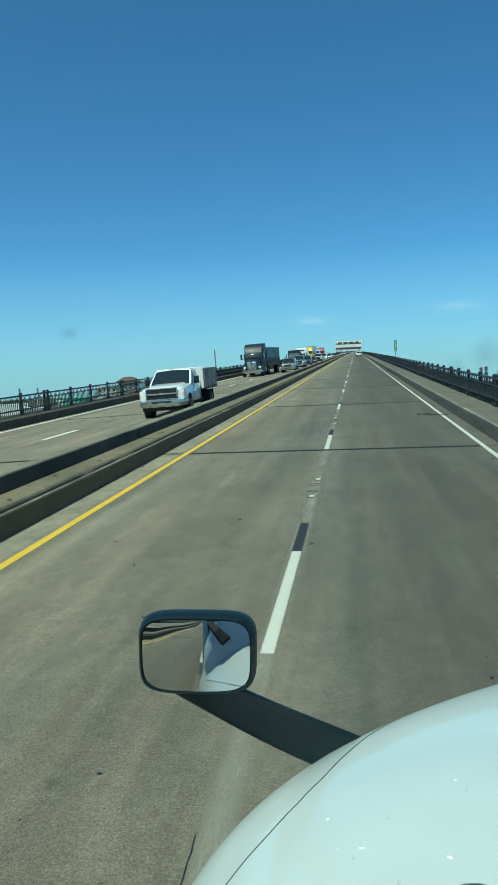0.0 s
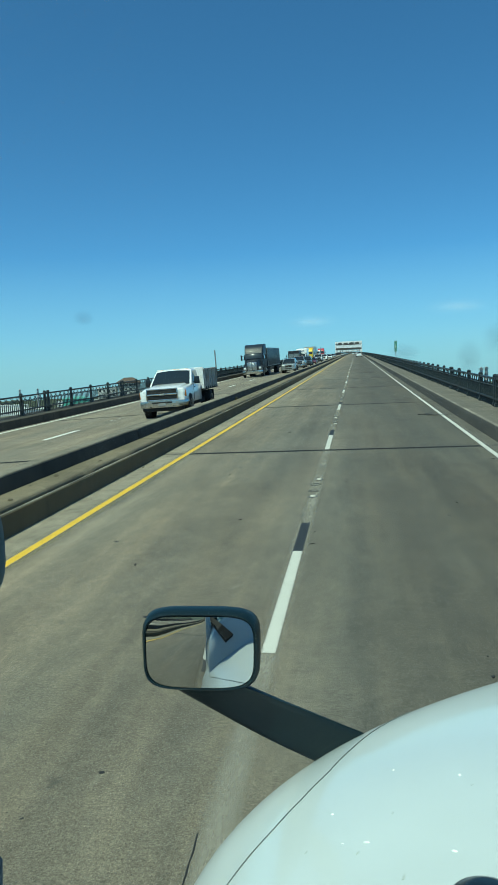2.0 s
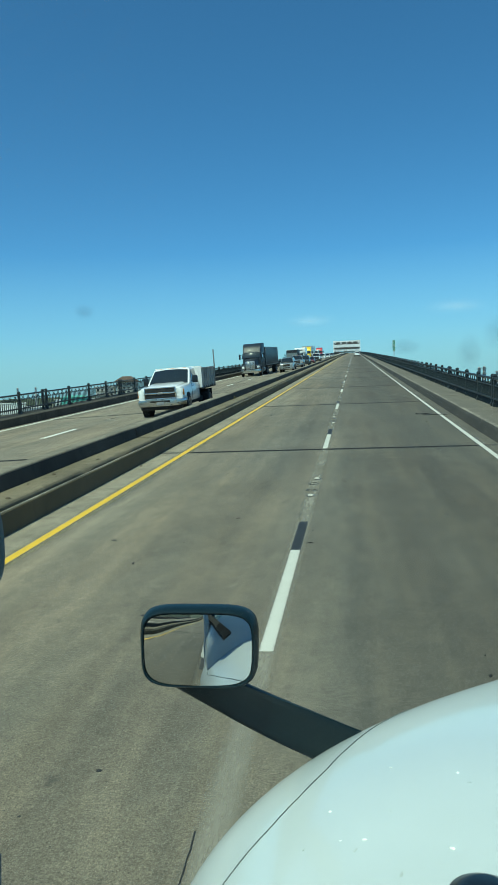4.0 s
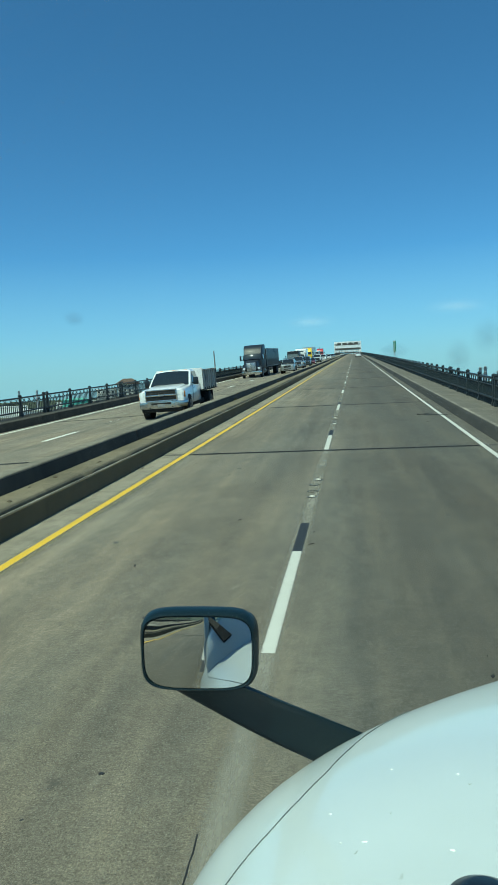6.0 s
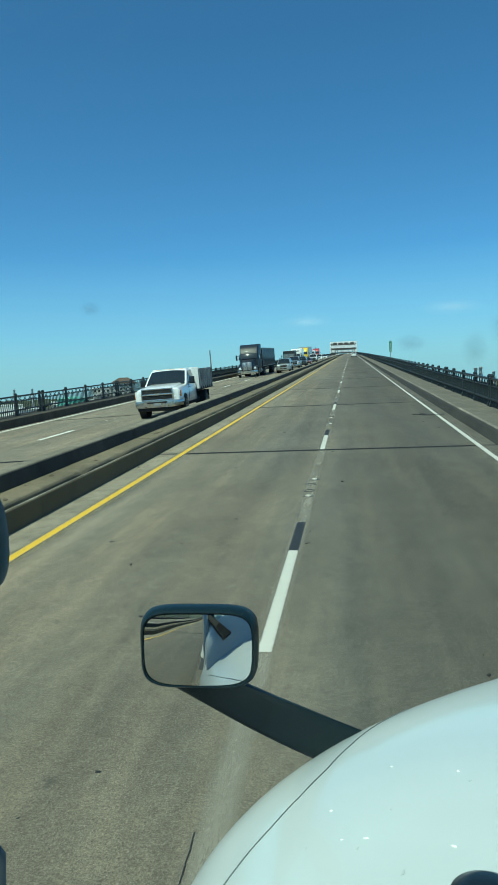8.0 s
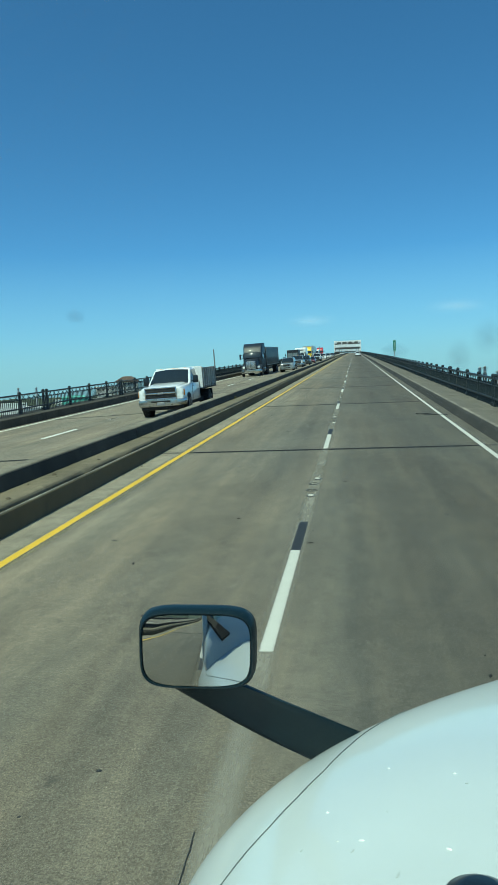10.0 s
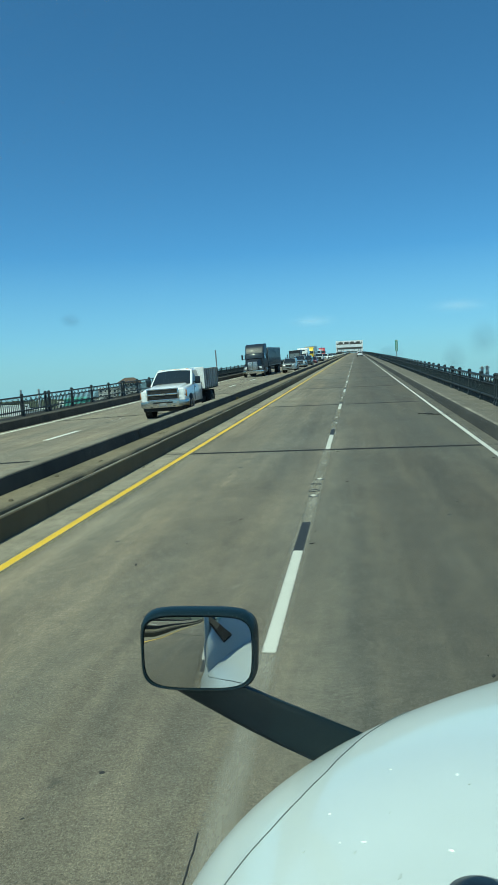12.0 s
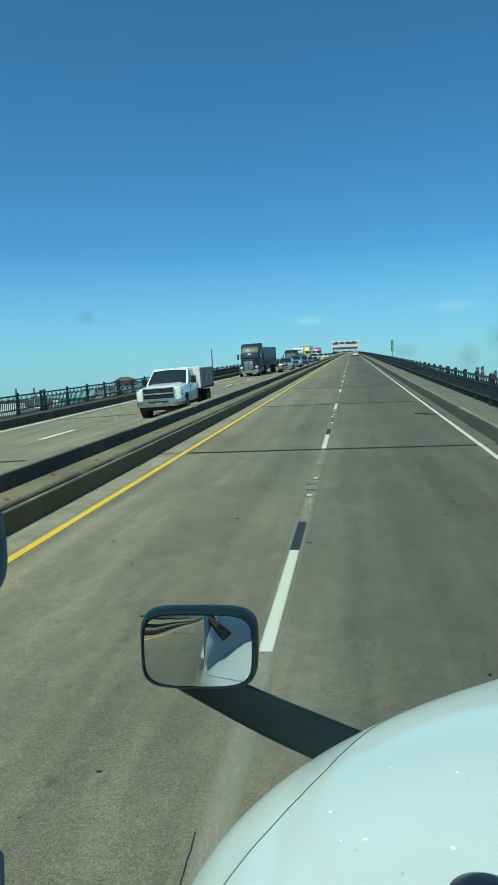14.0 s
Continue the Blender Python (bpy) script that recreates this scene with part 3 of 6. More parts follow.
bm = bmesh.new()
rings = []
NA = 28
for i in range(41):
    y = 0.75 + (2.314 - 0.75) * i / 40
    ang = [math.pi / 2 * k / NA for k in range(NA + 1)]
    rings.append([hood_point(y, a) for a in ang] + [hood_point(y, a, -1) for a in reversed(ang[:-1])])
for i in range(1, 8):
    y = 2.314 + 0.027 * i
    rings.append([hood_point(y, a) for a in ang] + [hood_point(y, a, -1) for a in reversed(ang[:-1])])
loft(bm, rings)
hood = part("hood", bm, M_TRUCK, truck, "glossy white rounded hood", smooth=50)
bm = bmesh.new()
pts = [hood_point(y, radians(float(np.interp(y, (1.0, 1.37, 1.43, 1.5, 1.59, 1.7, 1.85, 2.2), (26, 41.7, 44.4, 48.2, 52.0, 55.0, 56.3, 56.3))))) + Vector((-0.001, 0, 0.001)) for y in (0.9 + 0.03 * i for i in range(44))]
tube(bm, pts, 0.0012, 6)
part("hood_seam", bm, M_GAP, hood, "dark panel gap")
bm = bmesh.new()
lathe_z(bm, [(-0.05, 0.064), (0.0, 0.064), (0.03, 0.055), (0.05, 0.025)], 40, (0.178, 1.03, 1.518))
part("wiper_pivot", bm, M_BLACK, truck, "black rubber cap", smooth=50)
bm = bmesh.new()
tube(bm, [(0.2, 1.03, 1.525), (0.5, 0.97, 1.56), (0.95, 0.92, 1.57)], 0.012, 8)
part("wiper_arm", bm, M_BLACK, truck, smooth=50)
bm = bmesh.new()
ang = [math.pi / 2 * k / NA for k in range(NA + 1)]
ring = [hood_point(0.742, a) for a in ang] + [hood_point(0.742, a, -1) for a in reversed(ang[:-1])]
loft(bm, [[Vector((TX + (p.x - TX) * f, y, p.z - 0.035)) for p in ring] for y, f in ((0.742, 0.995), (-0.2, 0.99), (-2.3, 0.98))])
part("cab_body", bm, M_TRUCK, truck, "white lower cab side", smooth=50)
# panel added below the camera's view, shaped to fill the hood mirror's reflection
cowl_side = [(-1.09, 0.86, 0.45), (-1.078, 0.92, 0.62), (-1.055, 0.96, 0.76), (-1.02, 0.98, 0.86), (-0.97, 0.99, 0.93), (-0.89, 1.0, 0.975), (-0.75, 1.01, 1.0), (-0.3, 1.03, 1.01)]
cowl_profile = [(0.97, 1.0), (0.95, 1.40), (0.92, 1.50), (0.84, 1.60), (0.70, 1.69), (0.50, 1.76), (0.42, 1.76), (0.42, 1.0)]
bm = bmesh.new()
loft(bm, [[Vector((TX + x, 0.42 + (y - 0.42) * f, 1.0 + (z - 1.0) * g)) for y, z in cowl_profile] for x, f, g in cowl_side + [(-x, f, g) for x, f, g in reversed(cowl_side)]])
part("cowl_panel", bm, M_TRUCK, truck, "white panel below the windscreen", smooth=50)
# black wedge placed so that its mirror reflection fits the camera's view
bm = bmesh.new()
sunk = Vector((0, -0.04, -0.03))
loft(bm, [[Vector(a), Vector(b), Vector(b) + sunk, Vector(a) + sunk] for a, b in (((-0.419, 0.765, 1.677), (-0.415, 0.824, 1.639)), ((-0.313, 0.875, 1.606), (-0.350, 0.915, 1.562)), ((-0.219, 0.945, 1.521), (-0.286, 0.968, 1.476)))])
part("reflected_wedge", bm, M_DARK, truck, "black wedge shaped for its reflection in the hood mirror")
# bumper, grille and wheels below
bm = bmesh.new()
loft(bm, [section(y, 0.38, 0.74, w, w, 0.06) for y, w in ((2.1, 1.18), (2.35, 1.1), (2.62, 0.75))])
for v in bm.verts:
    v.co.x += TX
part("bumper", bm, M_BLACK, truck, "black plastic bumper", smooth=50)


def wheel(parent, x, y, r, w, side, rim_mat=None):
    bm = bmesh.new()
    s = side
    lathe_x(bm, [(0, r * 0.62), (s * 0.01, r * 0.9), (s * 0.03, r * 0.985), (s * w * 0.5, r), (s * (w - 0.03), r * 0.985), (s * (w - 0.01), r * 0.9), (s * w, r * 0.62)], 24, (x - s * w, y, r))
    t = part("tyre", bm, M_RUBBER, parent, smooth=40)
    bm = bmesh.new()
    lathe_x(bm, [(0, r * 0.2), (s * 0.01, r * 0.62), (s * 0.035, r * 0.62), (s * 0.0, r * 0.5), (s * -0.03, r * 0.3), (s * 0.01, r * 0.18), (s * 0.015, 0.01)], 20, (x - s * 0.012, y, r))
    part("rim", bm, rim_mat or M_RIM, t, smooth=30)
    bm = bmesh.new()
    for k in range(5):
        a = 2 * math.pi * k / 5
        beam(bm, (x + s * 0.012, y + r * 0.15 * math.cos(a), r + r * 0.15 * math.sin(a)), (x + s * 0.012, y + r * 0.6 * math.cos(a), r + r * 0.6 * math.sin(a)), 0.06, 0.03)
    part("spokes", bm, rim_mat or M_RIM, t)
    return t


for s in (-1, 1):
    wheel(truck, TX + s * 1.0, 1.5, 0.5, 0.3, s)
    wheel(truck, TX + s * 1.08, -3.2, 0.5, 0.5, s)
# chassis and cab shell
bm = bmesh.new()
for s in (-1, 1):
    box(bm, (TX + s * 0.43, -0.9, 0.85), (0.1, 6.2, 0.28))
box(bm, (TX, 1.55, 0.5), (1.7, 0.14, 0.14))
box(bm, (TX, -3.2, 0.5), (1.4, 0.16, 0.16))
part("chassis", bm, M_DARK, truck)
XL, XR = TX - 1.08, TX + 1.08
bm = bmesh.new()
loft(bm, [section(y, 2.86, 2.98, w, w * 0.93, 0.05) for y, w in ((-2.3, 1.08), (-0.1, 1.08), (0.34, 1.03))])
box(bm, (0, -2.27, 1.9), (2.12, 0.05, 2.0))
box(bm, (0, -0.75, 0.98), (2.12, 3.1, 0.06))
for v in bm.verts:
    v.co.x += TX
part("cab_shell", bm, M_TRUCK, truck, "white cab roof, back and floor", smooth=40)
for x in (XL, XR):
    bm = bmesh.new()
    box(bm, (x, -1.6, 1.9), (0.05, 1.3, 1.95))
    part("sleeper_side", bm, M_TRUCK, truck)
for x, s in ((XL, -1), (XR, 1)):
    bm = bmesh.new()
    box(bm, (x, -0.13, 1.40), (0.05, 1.56, 0.86), 0.015)
    d = part("door", bm, M_TRUCK, truck, smooth=40)
    bm = bmesh.new()
    box(bm, (x + s * 0.03, -0.7, 1.55), (0.03, 0.16, 0.04), 0.01)
    part("handle", bm, M_BLACK, d)
    bm = bmesh.new()
    beam(bm, (x, 0.66, 1.80), (x - s * 0.06, 0.28, 2.88), 0.06, 0.09)
    part("pillar", bm, M_TRUCK, truck)
    bm = bmesh.new()
    beam(bm, (x, -0.95, 1.8), (x, -0.95, 2.9), 0.06, 0.09)
    part("pillar", bm, M_TRUCK, truck)
bm = bmesh.new()
loft(bm, [section(y, 1.0, z, w, w, 0.03) for y, z, w in ((0.66, 1.50, 1.0), (0.80, 1.53, 1.0))])
for v in bm.verts:
    v.co.x += TX
part("cowl", bm, M_BLACK, truck, "black cowl panel under the windscreen")


def windscreen_glass():
    m = bpy.data.materials.new("windscreen_glass")
    m.use_nodes = True
    n, l = m.node_tree.nodes, m.node_tree.links
    n.remove(n["Principled BSDF"])
    t, g, x = n.new("ShaderNodeBsdfTransparent"), n.new("ShaderNodeBsdfGlossy"), n.new("ShaderNodeMixShader")
    t.inputs["Color"].default_value = (0.90, 0.975, 0.955, 1)
    g.inputs["Roughness"].default_value = 0.02
    x.inputs[0].default_value = 0.003
    l.new(t.outputs[0], x.inputs[1])
    l.new(g.outputs[0], x.inputs[2])
    l.new(x.outputs[0], n["Material Output"].inputs["Surface"])
    return m


def smudge_film():
    """Dried dirt on glass, thin towards its rim."""
    m = bpy.data.materials.new("dried_dirt_film")
    m.use_nodes = True
    n, l = m.node_tree.nodes, m.node_tree.links
    b = n["Principled BSDF"]
    b.inputs["Base Color"].default_value = (0.16, 0.20, 0.24, 1)
    b.inputs["Roughness"].default_value = 0.9
    tc = n.new("ShaderNodeTexCoord")
    gr = n.new("ShaderNodeTexGradient")
    gr.gradient_type = "SPHERICAL"
    l.new(tc.outputs["Object"], gr.inputs[0])
    nz = n.new("ShaderNodeTexNoise")
    nz.inputs["Scale"].default_value = 2.2
    l.new(tc.outputs["Object"], nz.inputs["Vector"])
    a = n.new("ShaderNodeMath")
    a.operation = "MULTIPLY"
    l.new(gr.outputs[1], a.inputs[0])
    l.new(nz.outputs["Fac"], a.inputs[1])
    c = n.new("ShaderNodeMath")
    c.operation = "MULTIPLY"
    c.inputs[1].default_value = 0.38
    l.new(a.outputs[0], c.inputs[0])
    l.new(c.outputs[0], b.inputs["Alpha"])
    return m


M_SCREEN, M_SMUDGE = windscreen_glass(), smudge_film()
S0, S1 = Vector((0, 0.74, 1.55)), Vector((0, 0.36, 2.86))
bm = bmesh.new()
loft(bm, [[Vector((TX + x, y, z)) + d for x, y, z, d in ((-1.02, S0.y, S0.z, o), (1.02, S0.y, S0.z, o), (0.96, S1.y, S1.z, o), (-0.96, S1.y, S1.z, o))] for o in (Vector((0, 0, 0)), Vector((0, 0.0057, 0.0019)))])
screen = part("windscreen", bm, M_SCREEN, truck, "faintly tinted windscreen with dirt spots")
screen.visible_shadow = False
screen_turn = Matrix.Rotation(math.atan2(S0.y - S1.y, S1.z - S0.z), 4, "X")
smudge_bm = bmesh.new()
bmesh.ops.create_circle(smudge_bm, cap_ends=True, segments=28, radius=1.0)
smudge_mesh = mesh_of(smudge_bm, "dirt_spot", M_SMUDGE)
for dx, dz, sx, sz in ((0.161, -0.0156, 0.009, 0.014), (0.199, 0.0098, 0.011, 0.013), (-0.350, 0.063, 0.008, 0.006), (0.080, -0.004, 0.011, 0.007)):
    # place the spot where the camera's sight line meets the sloping glass
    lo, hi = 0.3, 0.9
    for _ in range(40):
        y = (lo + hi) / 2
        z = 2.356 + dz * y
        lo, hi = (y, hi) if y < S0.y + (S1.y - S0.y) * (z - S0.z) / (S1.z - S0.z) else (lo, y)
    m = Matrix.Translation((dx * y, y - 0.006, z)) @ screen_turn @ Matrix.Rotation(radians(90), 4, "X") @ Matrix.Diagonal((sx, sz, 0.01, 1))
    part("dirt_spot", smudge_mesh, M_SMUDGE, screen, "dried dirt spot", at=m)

# hood mirror on its arm
Q = Vector((-0.39, 1.86, 1.675))
NQ = Vector((0.099, -0.980, 0.172)).normalized()
RADIUS = 1.07
CENTRE = Q - NQ * RADIUS
MC = Vector((-0.4275, 1.853, 1.578))
NC = (MC - CENTRE).normalized()
RIGHT = Vector((NC.y * -1, NC.x, 0)).normalized()
UP = NC.cross(RIGHT).normalized()
if UP.z < 0:
    UP = -UP
FWD = -NC
LEAN = radians(-1.5)
RIGHT, UP = RIGHT * math.cos(LEAN) + UP * math.sin(LEAN), UP * math.cos(LEAN) - RIGHT * math.sin(LEAN)


def squircle(w, h, n=48, e=4.5):
    out = []
    for k in range(n):
        a = 2 * math.pi * k / n
        c, s = math.cos(a), math.sin(a)
        out.append((w * math.copysign(abs(c) ** (2 / e), c), h * math.copysign(abs(s) ** (2 / e), s)))
    return out


def on_mirror(u, v, d):
    """Across, up and forward from the middle of the glass."""
    return MC + RIGHT * u + UP * v + FWD * d


def taper(u, v):
    """The mirror is a little narrower at its foot."""
    return u * (1 + 0.10 * v), v


bm = bmesh.new()
rings = []
for f in (1.0, 0.85, 0.7, 0.55, 0.4, 0.25, 0.1, 0.02):
    ring = []
    for u, v in squircle(0.1455 * f, 0.0955 * f):
        u, v = taper(u, v)
        p = on_mirror(u, v, 0)
        ring.append(CENTRE + (p - CENTRE).normalized() * RADIUS)
    rings.append(ring)
loft(bm, rings)
hood_mirror = new("hood_mirror")
hood_mirror.parent = truck
tagged(hood_mirror, "black hood mirror with convex glass on a blade arm")
part("mirror_glass", bm, M_MIRROR, hood_mirror, "convex mirror glass", smooth=60)
bm = bmesh.new()
prof = [(0.1465, 0.0965, 0.010), (0.148, 0.098, -0.003), (0.151, 0.101, -0.004), (0.155, 0.1055, 0.004), (0.159, 0.1095, 0.018), (0.161, 0.1115, 0.05), (0.145, 0.100, 0.09), (0.11, 0.075, 0.12), (0.04, 0.03, 0.13)]
loft(bm, [[on_mirror(*taper(u, v), d) for u, v in squircle(w, h)] for w, h, d in prof])
part("housing", bm, M_HOUSING, hood_mirror, "black plastic housing", smooth=40)
bm = bmesh.new()
arm = []
for f in (i / 10 for i in range(11)):
    top = Vector((-0.33, 1.885, 1.480)).lerp(Vector((0.0485, 2.068, 1.227)), f)
    low = Vector((-0.525, 1.885, 1.474)).lerp(Vector((-0.111, 1.98, 1.192)), f)
    low.z -= 0.012 * math.sin(f * math.pi)
    mid = (top + low) / 2
    nrm = (top - low).cross(Vector((0.9, 0, -0.35))).normalized() * 0.022
    ring = []
    for k in range(16):
        a = 2 * math.pi * k / 16
        ca, sa = math.cos(a), math.sin(a)
        ring.append(mid + (top - low) * 0.5 * math.copysign(abs(ca) ** 0.6, ca) + nrm * math.copysign(abs(sa) ** 0.6, sa))
    arm.append(ring)
loft(bm, arm)
part("arm", bm, M_HOUSING, hood_mirror, "black blade-shaped arm", smooth=50)
# made-up body for an unidentified dark shape, fitted to the camera view's left edge
holder = thing("edge_object", GRADE @ pose(SIDE, 0, 0), "grey rounded unidentified object on a bent stalk", "device holder")
bm = bmesh.new()
loft(bm, [[(-0.3420 + 0.036 * k * x, 0.60 + d, 2.20 + 0.055 * k * z) for x, z in squircle(1, 1, 32, 2.6)] for d, k in ((-0.012, 0.8), (-0.006, 0.97), (0.0, 1.0), (0.01, 0.97), (0.016, 0.75))])
part("rounded_body", bm, M_EDGE_OBJECT, holder, smooth=50)
bm = bmesh.new()
tube(bm, [(-0.36, 0.61, 2.17), (-0.385, 0.61, 2.05), (-0.375, 0.61, 1.93), (-0.353, 0.61, 1.885), (-0.37, 0.62, 1.70), (-0.37, 0.63, 1.55)], [0.008, 0.008, 0.010, 0.014, 0.012, 0.02], 10)
part("stalk", bm, M_EDGE_OBJECT, holder, smooth=50)
bm = bmesh.new()
loft(bm, [section(y, 1.0, z, 1.03, 1.0, 0.03) for y, z in ((0.30, 1.50), (0.56, 1.52), (0.64, 1.50))])
for v in bm.verts:
    v.co.x += TX
part("dashboard", bm, M_DARK, truck, "dark dashboard top")


# ---- vehicles in the oncoming lanes; each is built with its nose towards +y ----
def lamp_pair(v, x, y, z, w, h, mat, name="headlight", d=0.06, lean=0.0):
    for s in (-1, 1):
        bm = bmesh.new()
        box(bm, (s * x, y, z), (w, d, h), min(w, h) * 0.2, Matrix.Rotation(s * -lean, 3, "Z"))
        part(name, bm, mat, v, smooth=40)


def side_mirrors(v, x, y, z, w=0.2, h=0.18):
    for s in (-1, 1):
        bm = bmesh.new()
        box(bm, (s * (x + w / 2 + 0.04), y, z), (w, 0.1, h), 0.03)
        box(bm, (s * (x + 0.02), y, z - h * 0.25), (0.14, 0.05, 0.05))
        part("side_mirror", bm, M_BLACK, v, smooth=40)


def cabin(v, mat, fb, rb, zb, wb, fr, rr, zt, wt, side_splits, rear=True):
    """A glazed cabin; returns its faces."""
    bm = bmesh.new()
    lo = [Vector((-wb, fb, zb)), Vector((wb, fb, zb)), Vector((wb, rb, zb)), Vector((-wb, rb, zb))]
    hi = [Vector((-wt, fr, zt)), Vector((wt, fr, zt)), Vector((wt, rr, zt)), Vector((-wt, rr, zt))]
    crown = [p * 1 for p in hi]
    c = sum(hi, Vector()) / 4
    crown = [c + (p - c) * 0.86 + Vector((0, 0, 0.045)) for p in hi]
    loft(bm, [lo, hi, crown])
    bmesh.ops.bevel(bm, geom=list(bm.edges), offset=0.035, segments=2, affect="EDGES", profile=0.6)
    part("cabin", bm, mat, v, smooth=50)
    front = (lo[1], lo[0], hi[0], hi[1])
    bm = bmesh.new()
    bowed_pane(bm, front, 0.045, 0.955, 0.04, 0.93, 0.06)
    part("windscreen", bm, M_CAR_GLASS, v, "dark glass windscreen", smooth=40)
    back = (lo[3], lo[2], hi[2], hi[3])
    if rear:
        bm = bmesh.new()
        pane(bm, back, 0.08, 0.92, 0.12, 0.9)
        part("rear_window", bm, M_CAR_GLASS, v)
    for quad in ((lo[0], lo[3], hi[3], hi[0]), (lo[2], lo[1], hi[1], hi[2])):
        rev = quad[0].x > 0
        for a, b in side_splits:
            bm = bmesh.new()
            u0, u1 = (1 - b, 1 - a) if rev else (a, b)
            pane(bm, quad, u0, u1, 0.06, 0.92)
            part("side_window", bm, M_CAR_GLASS, v)


def wheels(v, x, ys, r, w=0.24, rim=None):
    for y in ys:
        for s in (-1, 1):
            bm = bmesh.new()
            lathe_x(bm, [(0, r * 1.17), (s * 0.3, r * 1.17)], 24, (s * (x - 0.285), y, r * 1.03))
            part("wheel_arch", bm, M_DARK, v)
            wheel(v, s * (x + 0.045), y, r, w, s, rim)


def bars(v, name, mat, x0, x1, y, zs, h, d=0.03, label=""):
    for z in zs:
        bm = bmesh.new()
        box(bm, ((x0 + x1) / 2, y, z), (x1 - x0, d, h), h * 0.25)
        part(name, bm, mat, v, label)


def door_lines(v, x, ys, z0, z1):
    for s in (-1, 1):
        for y in ys:
            bm = bmesh.new()
            box(bm, (s * x, y, (z0 + z1) / 2), (0.012, 0.014, z1 - z0))
            part("door_gap", bm, M_DARK, v)
        for y in ys[:-1]:
            bm = bmesh.new()
            box(bm, (s * (x + 0.015), y - 0.15, z1 - 0.12), (0.03, 0.2, 0.035), 0.008)
            part("door_handle", bm, M_CHROME, v)


def dump_bed(v, lift):
    """A white stake-sided dump body on a dark frame, behind a regular cab."""
    bed = new("dump_body")
    bed.parent = v
    tagged(bed, "weathered white ribbed dump body")
    y0, y1, z0, z1, w = -0.60, -3.9, 0.94 + lift, 1.80 + lift, 1.09
    bm = bmesh.new()
    box(bm, (0, (y0 + y1) / 2, z0), (2 * w, y0 - y1, 0.14), 0.01)
    part("bed_floor", bm, M_DARK, bed)
    bm = bmesh.new()
    box(bm, (0, y0 - 0.02, (z0 + z1) / 2 + 0.06), (2 * w, 0.07, z1 - z0 + 0.14), 0.015)
    part("headboard", bm, M_WHITE, bed)
    for s in (-1, 1):
        bm = bmesh.new()
        box(bm, (s * (w - 0.03), (y0 + y1) / 2, (z0 + z1) / 2), (0.05, y0 - y1 - 0.1, z1 - z0), 0.01)
        part("side_board", bm, M_STAKE, bed)
        for k in range(7):
            bm = bmesh.new()
            box(bm, (s * (w + 0.015), y0 - 0.12 - k * 0.48, (z0 + z1) / 2), (0.06, 0.07, z1 - z0 + 0.03), 0.01)
            part("side_rib", bm, M_STAKE, bed)
        bm = bmesh.new()
        box(bm, (s * (w - 0.01), (y0 + y1) / 2, z1 + 0.03), (0.09, y0 - y1, 0.06), 0.01)
        part("top_rail", bm, M_STAKE, bed)
    bm = bmesh.new()
    box(bm, (0, y1 + 0.03, (z0 + z1) / 2), (2 * w, 0.06, z1 - z0), 0.01)
    part("tailgate", bm, M_STAKE, bed)
    bm = bmesh.new()
    for s in (-1, 1):
        box(bm, (s * 0.42, -2.0, 0.74 + lift), (0.1, 3.4, 0.2))
    part("bed_frame", bm, M_DARK, v)


